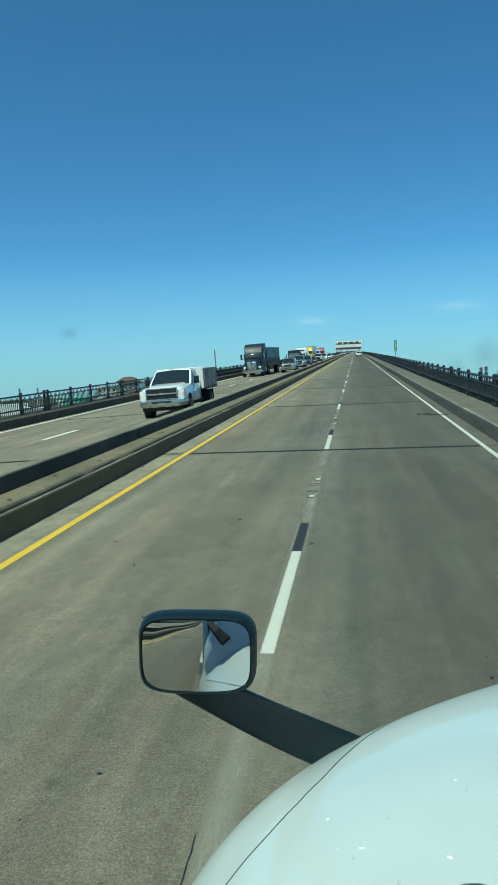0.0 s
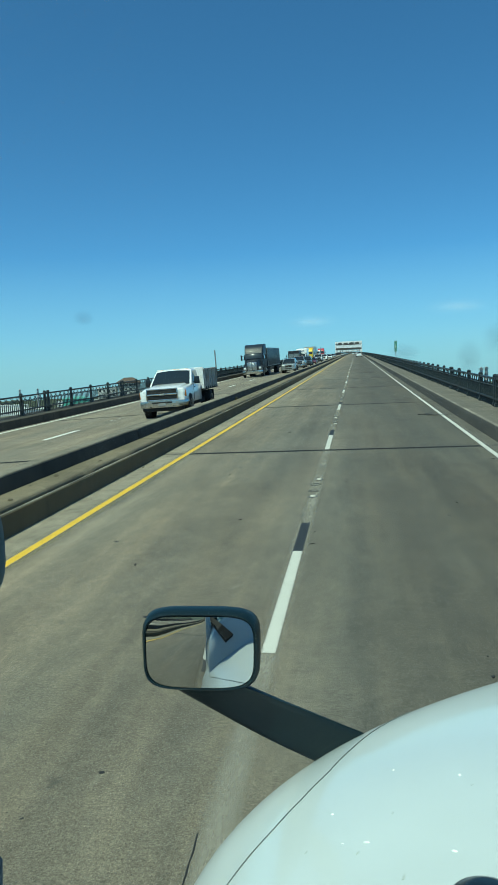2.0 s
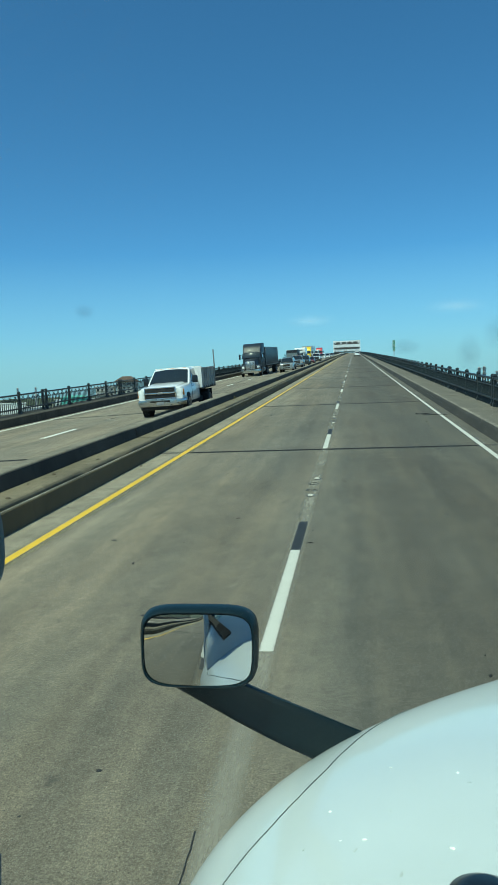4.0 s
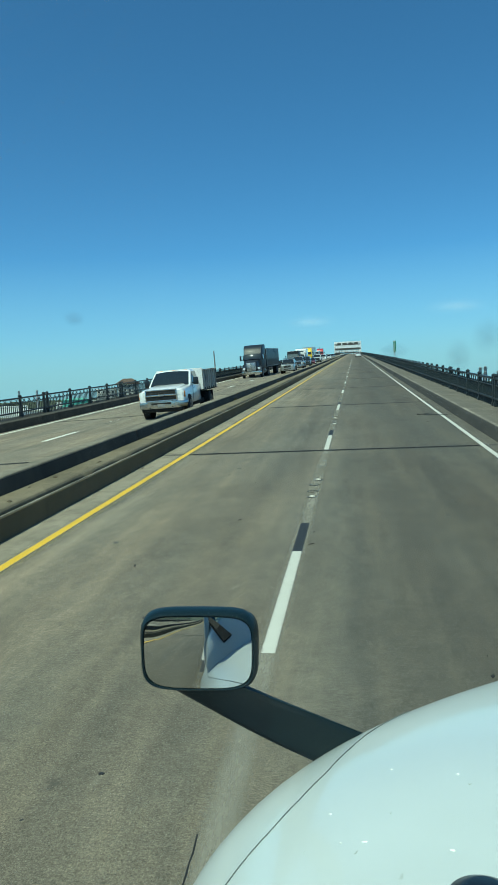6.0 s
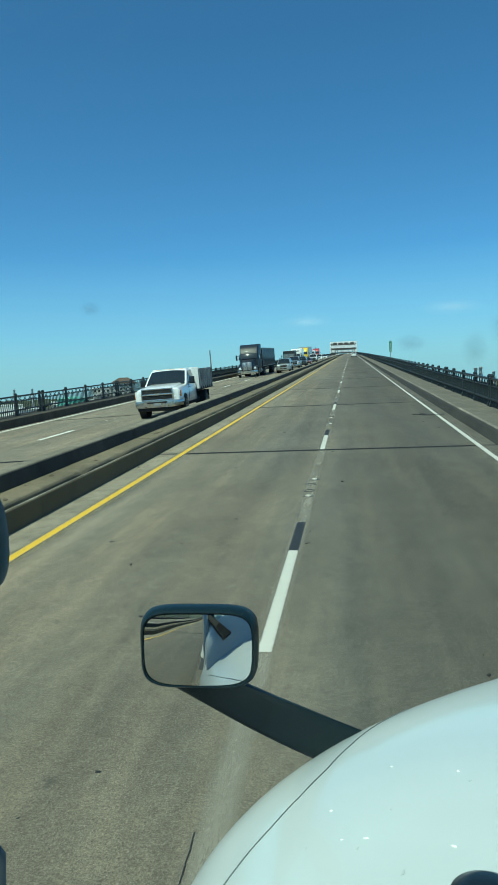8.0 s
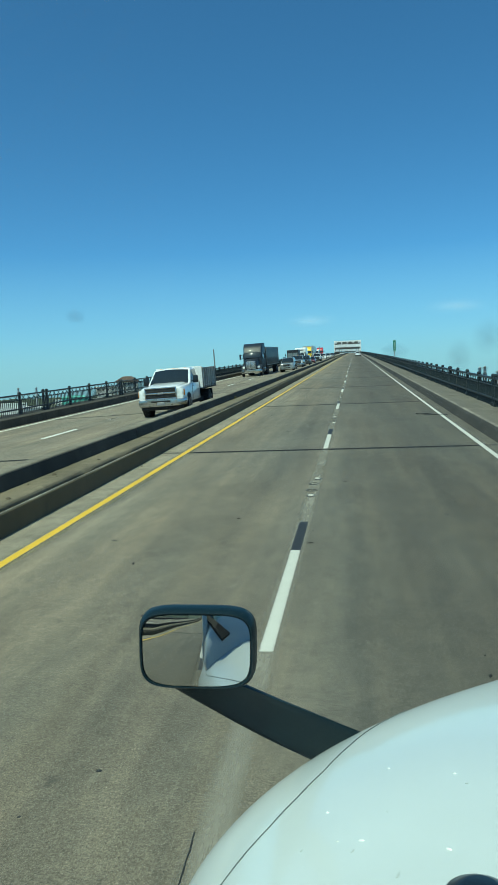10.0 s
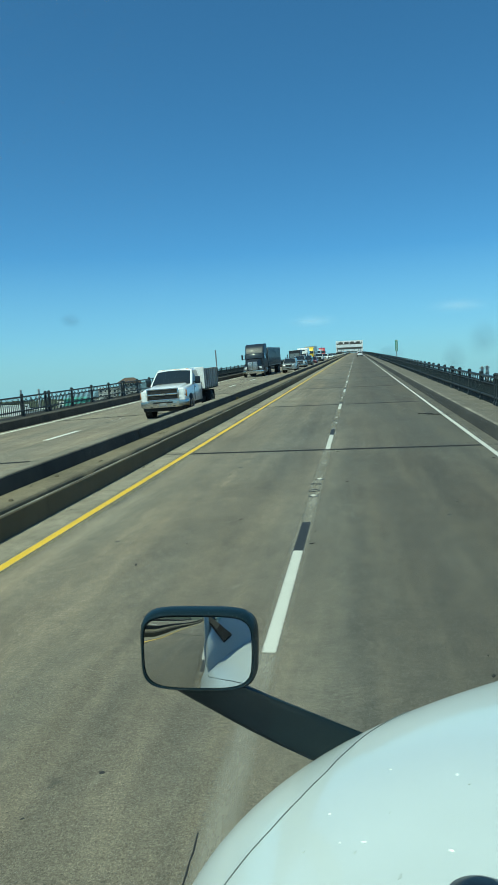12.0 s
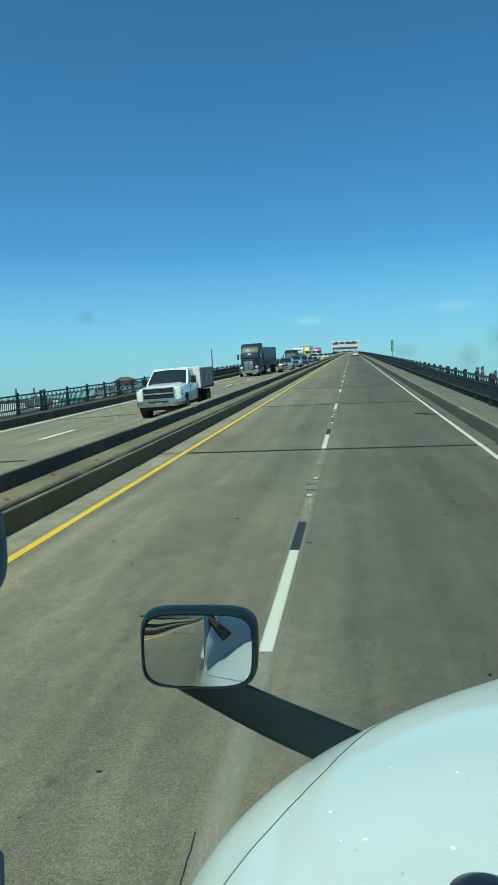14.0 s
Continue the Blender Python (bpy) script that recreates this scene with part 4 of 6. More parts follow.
def pickup(m, paint, label, grille=None, lift=0.06, dump=False):
    v = thing("pickup_truck", m, label, "pickup truck", "oncoming vehicles")
    grille = grille or M_BUMPER
    bm = bmesh.new()
    st = [(2.92, 0.62, 1.04, 0.90, 0.84), (2.90, 0.54, 1.11, 0.95, 0.88), (2.84, 0.50, 1.15, 0.985, 0.90), (2.66, 0.47, 1.185, 1.0, 0.91), (2.3, 0.46, 1.22, 1.015, 0.92), (1.95, 0.46, 1.245, 1.02, 0.93), (1.55, 0.46, 1.26, 1.01, 0.935), (1.25, 0.46, 1.27, 1.0, 0.94), (0.6, 0.46, 1.27, 1.0, 0.95)]
    st += [(-0.40, 0.46, 1.28, 1.0, 0.95), (-0.46, 0.48, 1.27, 0.99, 0.94)] if dump else [(-1.15, 0.46, 1.28, 1.0, 0.95), (-1.2, 0.46, 1.33, 1.01, 0.97), (-1.75, 0.46, 1.34, 1.03, 0.98), (-2.75, 0.50, 1.35, 1.01, 0.97), (-2.88, 0.55, 1.34, 0.98, 0.95)]
    loft(bm, [section(y, a + lift, b + lift, w, w2, 0.11) for y, a, b, w, w2 in st])
    part("body", bm, paint, v, smooth=45)
    bm = bmesh.new()
    loft(bm, [section(y, 1.10 + lift, z + lift, w, w * 0.84, 0.05) for y, z, w in ((2.82, 1.16, 0.70), (2.6, 1.225, 0.74), (2.0, 1.29, 0.78), (1.3, 1.33, 0.80))])
    part("hood_bulge", bm, paint, v, smooth=45)
    if dump:
        cabin(v, paint, 1.42, -0.42, 1.24 + lift, 0.95, 0.60, -0.34, 1.86 + lift, 0.81, ((0.14, 0.86),))
        dump_bed(v, lift)
    else:
        cabin(v, paint, 1.42, -1.15, 1.24 + lift, 0.95, 0.55, -0.95, 1.86 + lift, 0.78, ((0.10, 0.46), (0.50, 0.92)))
        bm = bmesh.new()
        box(bm, (0, -2.0, 1.33 + lift), (1.66, 1.5, 0.05))
        part("bed_liner", bm, M_DARK, v, "dark open bed")
        lamp_pair(v, 0.88, -2.86, 1.05 + lift, 0.16, 0.36, M_TAIL, "tail_light")
    bm = bmesh.new()
    box(bm, (0, 2.91, 0.93 + lift), (1.34, 0.1, 0.46), 0.05)
    part("grille", bm, M_DARK, v, smooth=40)
    bm = bmesh.new()
    for z in (0.71, 1.155):
        box(bm, (0, 2.955, z + lift), (1.36, 0.05, 0.05), 0.014)
    for s in (-1, 1):
        box(bm, (s * 0.66, 2.955, 0.93 + lift), (0.05, 0.05, 0.46), 0.014)
    part("grille_frame", bm, grille, v, smooth=40)
    bm = bmesh.new()
    box(bm, (0, 2.965, 0.935 + lift), (1.30, 0.05, 0.075), 0.02)
    part("grille_crossbar", bm, grille, v, smooth=40)
    bm = bmesh.new()
    box(bm, (0, 2.995, 0.935 + lift), (0.22, 0.02, 0.075), 0.012)
    part("badge", bm, M_GALV, v, "plain badge")
    bars(v, "grille_bar", M_BLACK, -0.62, 0.62, 2.95, (0.79 + lift, 0.84 + lift, 1.04 + lift, 1.09 + lift), 0.016)
    lamp_pair(v, 0.825, 2.88, 0.985 + lift, 0.29, 0.25, M_LAMP, lean=0.25)
    lamp_pair(v, 0.82, 2.885, 0.79 + lift, 0.28, 0.12, M_LAMP, "lower_lamp", lean=0.25)
    lamp_pair(v, 0.975, 2.80, 0.93 + lift, 0.05, 0.26, M_AMBER, "turn_signal", lean=0.9)
    bm = bmesh.new()
    loft(bm, [section(y, 0.40 + lift, 0.68 + lift, w, w, 0.07) for y, w in ((2.56, 1.03), (2.78, 1.02), (2.95, 0.97), (3.04, 0.82), (3.06, 0.6))])
    part("bumper", bm, grille, v, smooth=40)
    bm = bmesh.new()
    box(bm, (0, 3.045, 0.60 + lift), (0.86, 0.05, 0.085), 0.02)
    part("air_intake", bm, M_DARK, v)
    bm = bmesh.new()
    box(bm, (0, 2.84, 0.33 + lift), (1.78, 0.26, 0.18), 0.06)
    part("valance", bm, M_DARK, v, "dark lower valance")
    lamp_pair(v, 0.74, 2.985, 0.53 + lift, 0.14, 0.09, M_LAMP, "fog_lamp", lean=0.4)
    bm = bmesh.new()
    box(bm, (0, 0.3, 0.42 + lift), (1.7, 4.6, 0.2))
    part("underbody", bm, M_DARK, v)
    for s in (-1, 1):
        bm = bmesh.new()
        beam(bm, (s * 0.93, 0.95, 1.42 + lift), (s * 0.80, 0.52, 1.84 + lift), 0.02, 0.03)
        part("window_trim", bm, M_BLACK, v)
        bm = bmesh.new()
        tube(bm, [(s * 0.12, 1.47, 1.31 + lift), (s * 0.42, 1.42, 1.345 + lift), (s * 0.66, 1.34, 1.39 + lift)], 0.012, 6)
        part("wiper", bm, M_BLACK, v)
        bm = bmesh.new()
        tube(bm, [(s * 0.46, 3.0, 0.46 + lift), (s * 0.46, 3.08, 0.44 + lift), (s * 0.50, 3.08, 0.44 + lift), (s * 0.50, 3.0, 0.46 + lift)], 0.016, 6)
        part("tow_hook", bm, M_DARK, v)
        if not dump:
            bm = bmesh.new()
            box(bm, (s * 1.0, -0.05, 0.46 + lift), (0.16, 2.3, 0.06), 0.02)
            part("running_board", bm, M_BLACK, v)
            bm = bmesh.new()
            beam(bm, (s * 0.955, 0.13, 1.26 + lift), (s * 0.80, 0.10, 1.84 + lift), 0.03, 0.08)
            part("pillar", bm, M_BLACK, v, "black door pillar")
    side_mirrors(v, 0.95, 1.0, 1.40 + lift, 0.24, 0.32)
    bm = bmesh.new()
    box(bm, (0, 3.065, 0.515 + lift), (0.31, 0.02, 0.12), 0.006)
    part("number_plate", bm, M_GALV, v, "plain pale plate")
    for x in (-0.55, -0.18, 0, 0.18, 0.55):
        bm = bmesh.new()
        box(bm, (x, 0.40, 1.905 + lift), (0.12, 0.07, 0.03), 0.01)
        part("roof_lamp", bm, M_AMBER, v)
    door_lines(v, 1.0, (1.25, -0.30) if dump else (1.25, 0.12, -1.05), 0.55 + lift, 1.24 + lift)
    wheels(v, 0.97, (1.95,), 0.43)
    if dump:
        for s in (-1, 1):
            wheel(v, s * 1.1, -2.1, 0.43, 0.5, s)
            bm = bmesh.new()
            box(bm, (s * 0.86, -2.65, 0.62), (0.5, 0.02, 0.5), 0.005)
            part("mud_flap", bm, M_RUBBER, v)
    else:
        wheels(v, 0.97, (-1.75,), 0.43)
    return v


def suv(m, paint, label, rack=True):
    v = thing("sport_utility_vehicle", m, label, "suv", "oncoming vehicles")
    bm = bmesh.new()
    st = [(2.35, 0.55, 0.95, 0.74), (2.28, 0.45, 1.05, 0.88), (1.95, 0.42, 1.12, 0.92), (1.0, 0.42, 1.18, 0.93), (-2.1, 0.45, 1.20, 0.93), (-2.33, 0.5, 1.12, 0.88)]
    loft(bm, [section(y, a, b, w, w * 0.95, 0.09) for y, a, b, w in st])
    part("body", bm, paint, v, smooth=45)
    cabin(v, paint, 1.05, -2.2, 1.16, 0.87, 0.35, -2.0, 1.74, 0.70, ((0.06, 0.36), (0.40, 0.66), (0.70, 0.95)))
    bm = bmesh.new()
    box(bm, (0, 2.34, 0.86), (0.9, 0.07, 0.26), 0.03)
    part("grille", bm, M_DARK, v)
    for x in (-0.36, 0, 0.36):
        bm = bmesh.new()
        box(bm, (x, 2.385, 0.88), (0.06, 0.03, 0.26), 0.01)
        part("grille_bar", bm, M_CHROME, v)
    bars(v, "grille_bar", M_CHROME, -0.45, 0.45, 2.385, (0.99,), 0.04)
    lamp_pair(v, 0.67, 2.28, 0.90, 0.30, 0.22, M_LAMP, lean=0.4)
    bm = bmesh.new()
    loft(bm, [section(y, 0.38, 0.68, w, w, 0.06) for y, w in ((2.1, 0.95), (2.33, 0.9), (2.44, 0.7))])
    part("bumper", bm, paint, v, smooth=40)
    bm = bmesh.new()
    box(bm, (0, 2.41, 0.54), (0.9, 0.08, 0.12), 0.02)
    part("air_intake", bm, M_DARK, v)
    bm = bmesh.new()
    box(bm, (0, 0, 0.38), (1.6, 4.2, 0.2))
    part("underbody", bm, M_DARK, v)
    lamp_pair(v, 0.76, -2.32, 1.0, 0.16, 0.30, M_TAIL, "tail_light")
    side_mirrors(v, 0.86, 0.75, 1.24, 0.2, 0.16)
    door_lines(v, 0.93, (0.95, -0.1, -1.15), 0.5, 1.15)
    wheels(v, 0.90, (1.45, -1.4), 0.37)
    if rack:
        for s in (-1, 1):
            bm = bmesh.new()
            tube(bm, [(s * 0.56, 0.2, 1.77), (s * 0.56, 0.12, 1.88), (s * 0.56, -1.7, 1.88), (s * 0.56, -1.8, 1.77)], 0.035, 8)
            part("roof_rail", bm, M_BLACK, v, smooth=50)
    return v


def sedan(m, paint, label):
    v = thing("sedan", m, label, "car", "oncoming vehicles")
    bm = bmesh.new()
    st = [(2.42, 0.45, 0.66, 0.66), (2.32, 0.32, 0.76, 0.84), (1.9, 0.28, 0.84, 0.90), (1.05, 0.28, 0.92, 0.91), (-1.6, 0.28, 0.98, 0.91), (-2.3, 0.36, 0.98, 0.86), (-2.42, 0.45, 0.9, 0.8)]
    loft(bm, [section(y, a, b, w, w * 0.94, 0.09) for y, a, b, w in st])
    part("body", bm, paint, v, smooth=45)
    cabin(v, paint, 1.15, -1.75, 0.90, 0.84, 0.25, -0.95, 1.42, 0.62, ((0.1, 0.48), (0.53, 0.9)))
    bm = bmesh.new()
    box(bm, (0, 2.40, 0.50), (1.1, 0.08, 0.22), 0.03)
    part("grille", bm, M_DARK, v)
    lamp_pair(v, 0.68, 2.30, 0.68, 0.34, 0.12, M_LAMP, lean=0.5)
    lamp_pair(v, 0.66, -2.38, 0.78, 0.3, 0.14, M_TAIL, "tail_light")
    side_mirrors(v, 0.82, 0.75, 0.98, 0.18, 0.12)
    door_lines(v, 0.91, (0.95, -0.05, -1.05), 0.35, 0.92)
    wheels(v, 0.88, (1.45, -1.4), 0.34, 0.22)
    return v


def step_van(m, label):
    v = thing("step_van", m, label, "delivery van", "oncoming vehicles")
    paint = M_VAN
    bm = bmesh.new()
    loft(bm, [section(y, a, b, 1.15, 1.12, 0.08) for y, a, b in ((1.9, 0.55, 3.0), (1.7, 0.5, 3.05), (-3.6, 0.5, 3.05), (-3.7, 0.55, 3.0))])
    part("cargo_body", bm, paint, v, smooth=40)
    bm = bmesh.new()
    loft(bm, [section(y, a, b, w, w, 0.08) for y, a, b, w in ((1.9, 0.5, 1.62, 1.12), (2.65, 0.55, 1.56, 1.10), (2.85, 0.6, 1.46, 0.98))])
    part("nose", bm, paint, v, smooth=40)
    lo = [Vector((-1.1, 2.62, 1.55)), Vector((1.1, 2.62, 1.55)), Vector((1.1, 1.85, 1.55)), Vector((-1.1, 1.85, 1.55))]
    hi = [Vector((-1.1, 2.25, 2.5)), Vector((1.1, 2.25, 2.5)), Vector((1.1, 1.85, 2.5)), Vector((-1.1, 1.85, 2.5))]
    bm = bmesh.new()
    loft(bm, [lo, hi, [p + Vector((0, -0.12 if i < 2 else 0, 0.48)) for i, p in enumerate(hi)]])
    part("cab", bm, paint, v)
    for u0, u1 in ((0.05, 0.485), (0.515, 0.95)):
        bm = bmesh.new()
        pane(bm, (lo[1], lo[0], hi[0], hi[1]), u0, u1, 0.06, 0.94)
        part("windscreen", bm, M_VAN_GLASS, v, "split windscreen toned pale with reflected sky")
    for quad in ((lo[0], lo[3], hi[3], hi[0]), (lo[2], lo[1], hi[1], hi[2])):
        bm = bmesh.new()
        pane(bm, quad, 0.12, 0.88, 0.1, 0.9)
        part("side_window", bm, M_CAR_GLASS, v)
    bm = bmesh.new()
    for s in (-1, 1):
        beam(bm, (s * 1.13, 1.98, 1.6), (s * 1.13, 1.98, 2.55), 0.03)
    beam(bm, (-1.1, 2.645, 1.56), (1.1, 2.645, 1.56), 0.04)
    part("window_trim", bm, M_CHROME, v)
    bm = bmesh.new()
    box(bm, (0, -0.9, 3.06), (2.2, 5.2, 0.04), 0.01)
    part("roof_panel", bm, M_LAMP, v, "pale translucent roof panel")
    lamp_pair(v, 0.92, 2.80, 1.12, 0.2, 0.2, M_LAMP)
    bm = bmesh.new()
    box(bm, (0, 2.84, 1.05), (1.1, 0.06, 0.36), 0.02)
    part("grille", bm, M_DARK, v)
    bm = bmesh.new()
    box(bm, (0, 2.88, 0.58), (2.2, 0.16, 0.2), 0.03)
    part("bumper", bm, M_DARK, v)
    for s in (-1, 1):
        bm = bmesh.new()
        tube(bm, [(s * 1.1, 2.2, 2.4), (s * 1.38, 2.45, 2.4), (s * 1.38, 2.45, 1.6), (s * 1.1, 2.5, 1.55)], 0.018, 6)
        box(bm, (s * 1.38, 2.45, 2.1), (0.2, 0.06, 0.34), 0.02)
        box(bm, (s * 1.38, 2.45, 1.75), (0.2, 0.06, 0.2), 0.02)
        part("side_mirror", bm, M_BLACK, v)
    wheels(v, 1.08, (1.55, -2.3), 0.42, 0.3, M_DARK)
    return v


def box_truck(m, label):
    """A cab-forward rental truck with a tall plain cargo box."""
    v = thing("box_truck", m, label, "truck", "oncoming vehicles")
    bm = bmesh.new()
    loft(bm, [section(y, a, b, w, w * 0.94, 0.09) for y, a, b, w in ((3.45, 0.62, 1.22, 0.90), (3.35, 0.52, 1.34, 1.0), (2.7, 0.5, 1.48, 1.05), (2.2, 0.5, 1.56, 1.06), (0.9, 0.5, 1.58, 1.06))])
    part("cab_body", bm, M_WHITE, v, smooth=45)
    cabin(v, M_WHITE, 2.55, 0.95, 1.46, 1.0, 1.85, 1.0, 2.32, 0.88, ((0.12, 0.88),), rear=False)
    bm = bmesh.new()
    loft(bm, [section(y, 0.95, z, 1.22, 1.22, 0.05) for y, z in ((0.8, 3.55), (-5.0, 3.55))])
    part("cargo_box", bm, M_WHITE, v, "plain white cargo box", smooth=30)
    bm = bmesh.new()
    loft(bm, [section(y, 2.45, z, 1.18, 1.18, 0.08) for y, z in ((1.7, 3.3), (1.5, 3.5), (0.8, 3.54))])
    part("attic", bm, M_WHITE, v, smooth=40)
    bm = bmesh.new()
    box(bm, (0, 1.71, 2.98), (1.3, 0.03, 0.2), 0.01)
    part("lettering_bar", bm, M_NAVY, v, "dark unreadable lettering bar")
    bm = bmesh.new()
    box(bm, (0, 3.42, 0.96), (1.15, 0.1, 0.36), 0.04)
    part("grille", bm, M_DARK, v)
    bars(v, "grille_bar", M_BUMPER, -0.54, 0.54, 3.475, (0.88, 1.04), 0.035)
    lamp_pair(v, 0.77, 3.38, 0.98, 0.26, 0.24, M_LAMP, lean=0.3)
    bm = bmesh.new()
    box(bm, (0, 3.42, 0.58), (2.0, 0.16, 0.22), 0.04)
    part("bumper", bm, M_DARK, v)
    bm = bmesh.new()
    box(bm, (0, -1.6, 0.78), (0.9, 7.0, 0.24))
    part("chassis", bm, M_DARK, v)
    side_mirrors(v, 1.0, 2.1, 1.75, 0.22, 0.40)
    door_lines(v, 1.06, (2.3, 1.0), 0.6, 1.5)
    for y, w in ((2.6, 0.26), (-3.0, 0.5)):
        for s in (-1, 1):
            wheel(v, s * 1.06, y, 0.42, w, s)
    return v


def semi(m, paint, label, stacks=True, tall=True, trailer=None):
    v = thing("semi_tractor", m, label, "truck", "oncoming vehicles")
    bm = bmesh.new()
    loft(bm, [section(y, 0.95, z, w, w * 0.8, 0.12) for y, z, w in ((3.05, 1.72, 0.72), (2.9, 1.85, 0.78), (2.2, 1.98, 0.86), (1.25, 2.10, 1.0))])
    part("hood", bm, paint, v, smooth=45)
    for s in (-1, 1):
        bm = bmesh.new()
        pts = []
        for k in range(9):
            a = math.pi * (0.06 + 0.88 * k / 8)
            pts.append((math.cos(a), math.sin(a)))
        loft(bm, [[(s * x, 2.1 + 0.78 * c * f, 0.52 + 0.80 * q * f) for c, q in pts] + [(s * x, 2.1 + 0.66 * c * f, 0.52 + 0.66 * q * f) for c, q in reversed(pts)] for x, f in ((0.7, 1.06), (1.0, 1.03), (1.19, 0.94))])
        part("fender", bm, paint, v, smooth=50)
    bm = bmesh.new()
    box(bm, (0, 3.06, 1.30), (1.12, 0.1, 0.96), 0.08)
    part("grille", bm, M_RIM, v, "bright metal grille", smooth=30)
    bars(v, "grille_bar", M_CHROME, -0.50, 0.50, 3.12, (0.92, 1.06, 1.20, 1.34, 1.48, 1.62), 0.035)
    bm = bmesh.new()
    box(bm, (0, 3.13, 1.30), (0.10, 0.05, 0.94), 0.015)
    part("grille_spine", bm, M_CHROME, v)
    lamp_pair(v, 0.86, 2.82, 1.08, 0.36, 0.24, M_LAMP, lean=0.4)
    bm = bmesh.new()
    loft(bm, [section(y, 0.42, 0.78, w, w, 0.06) for y, w in ((2.7, 1.2), (3.05, 1.12), (3.2, 0.85))])
    part("bumper", bm, M_CHROME, v, "bright metal bumper", smooth=40)
    zt = 3.85 if tall else 2.95
    lo = [Vector((-1.1, 1.3, 2.02)), Vector((1.1, 1.3, 2.02)), Vector((1.2, -1.6, 1.0)), Vector((-1.2, -1.6, 1.0))]
    bm = bmesh.new()
    loft(bm, [section(y, a, b, w, w2, 0.1) for y, a, b, w, w2 in ((1.35, 1.0, 2.05, 1.12, 1.08), (0.95, 0.95, 2.85, 1.2, 1.05), (0.72, 0.95, 2.88 + (zt - 2.88) * 0.42, 1.21, 1.07), (0.45, 0.95, 2.88 + (zt - 2.88) * 0.68, 1.22, 1.10), (0.05, 0.95, 2.88 + (zt - 2.88) * 0.88, 1.22, 1.13), (-0.6, 0.95, zt, 1.22, 1.18), (-1.7, 0.95, zt + 0.02, 1.22, 1.2))])
    part("cab", bm, paint, v, smooth=40)
    bm = bmesh.new()
    bowed_pane(bm, ((1.06, 1.37, 2.08), (-1.06, 1.37, 2.08), (-1.0, 0.99, 2.80), (1.0, 0.99, 2.80)), 0.02, 0.98, 0.04, 0.92, 0.10, t=0.03)
    part("windscreen", bm, M_CAR_GLASS, v, "dark glass windscreen", smooth=40)
    for s in (-1, 1):
        bm = bmesh.new()
        q = ((s * 1.205, 1.05, 2.05), (s * 1.225, 0.25, 2.05), (s * 1.16, 0.2, 2.72), (s * 1.12, 0.78, 2.72))
        pane(bm, q if s < 0 else (q[1], q[0], q[3], q[2]), 0.05, 0.95, 0.05, 0.95, 0.03)
        part("side_window", bm, M_CAR_GLASS, v)
        bm = bmesh.new()
        box(bm, (s * 1.48, 1.0, 2.35), (0.2, 0.12, 0.62), 0.03)
        beam(bm, (s * 1.15, 1.0, 2.55), (s * 1.42, 1.0, 2.55), 0.04)
        beam(bm, (s * 1.15, 1.0, 2.12), (s * 1.42, 1.0, 2.12), 0.04)
        part("side_mirror", bm, M_BLACK, v)
        if stacks:
            bm = bmesh.new()
            lathe_z(bm, [(1.2, 0.1), (4.1, 0.1)], 12, (s * 1.3, -1.75, 0))
            part("exhaust_stack", bm, M_CHROME, v, smooth=50)
        bm = bmesh.new()
        lathe_z(bm, [(0, 0.3), (0.02, 0.32), (1.18, 0.32), (1.2, 0.3)], 16)
        for w in bm.verts:
            w.co = Vector((s * 0.95 + w.co.x, -1.3 + w.co.z, 0.72 + w.co.y))
        part("fuel_tank", bm, M_RIM, v, smooth=40)
    bm = bmesh.new()
    box(bm, (0, -1.2, 0.85), (0.9, 7.6, 0.25))
    part("chassis", bm, M_DARK, v)
    for y in (2.1, -3.0, -4.25):
        for s in (-1, 1):
            wheel(v, s * 1.22, y, 0.51, 0.3 if y > 0 else 0.55, s)
    if trailer:
        t = thing("semi_trailer", m @ pose(0, -2.2, 0), trailer[1], "trailer", "oncoming vehicles")
        L = 14.5
        bm = bmesh.new()
        loft(bm, [section(y, 1.15, trailer[2], 1.29, 1.29, 0.04) for y in (0, -L)])
        part("box_body", bm, trailer[0], t, smooth=30)
        bm = bmesh.new()
        for s in (-1, 1):
            for y in (0.0, -L):
                box(bm, (s * 1.28, y, (1.15 + trailer[2]) / 2), (0.05, 0.08, trailer[2] - 1.15))
            for z in (1.16, trailer[2]):
                box(bm, (s * 1.28, -L / 2, z), (0.05, L, 0.09))
        part("edge_trim", bm, M_GALV, t)
        for s in (-1, 1):
            for k in range(13):
                bm = bmesh.new()
                box(bm, (s * 1.297, -0.7 - k * 1.1, (1.2 + trailer[2]) / 2), (0.016, 0.05, trailer[2] - 1.4))
                part("side_rib", bm, trailer[0], t)
        bm = bmesh.new()
        box(bm, (0, -L / 2, 1.02), (1.1, L - 1, 0.22))
        part("frame_rails", bm, M_DARK, t)
        for y in (-L + 1.6, -L + 2.9):
            for s in (-1, 1):
                wheel(t, s * 1.22, y, 0.5, 0.55, s)
    return v


M_VAN = car_paint("blue_black_van_paint", (0.004, 0.008, 0.015), 0.6, 0.0, 0.1)
M_VAN.node_tree.nodes["Principled BSDF"].inputs["Specular IOR Level"].default_value = 0.25
M_YELLOW = car_paint("yellow_truck_paint", (0.80, 0.52, 0.012), 0.3)
M_RED = car_paint("red_truck_paint", (0.42, 0.018, 0.02), 0.3)
M_NAVY = car_paint("black_blue_truck_paint", (0.010, 0.016, 0.026), 0.5, 0.0, 0.12)
M_WHITE = car_paint("white_car_paint", (0.78, 0.79, 0.79), 0.3)
M_MAROON = car_paint("dark_red_car_paint", (0.10, 0.008, 0.018), 0.28)
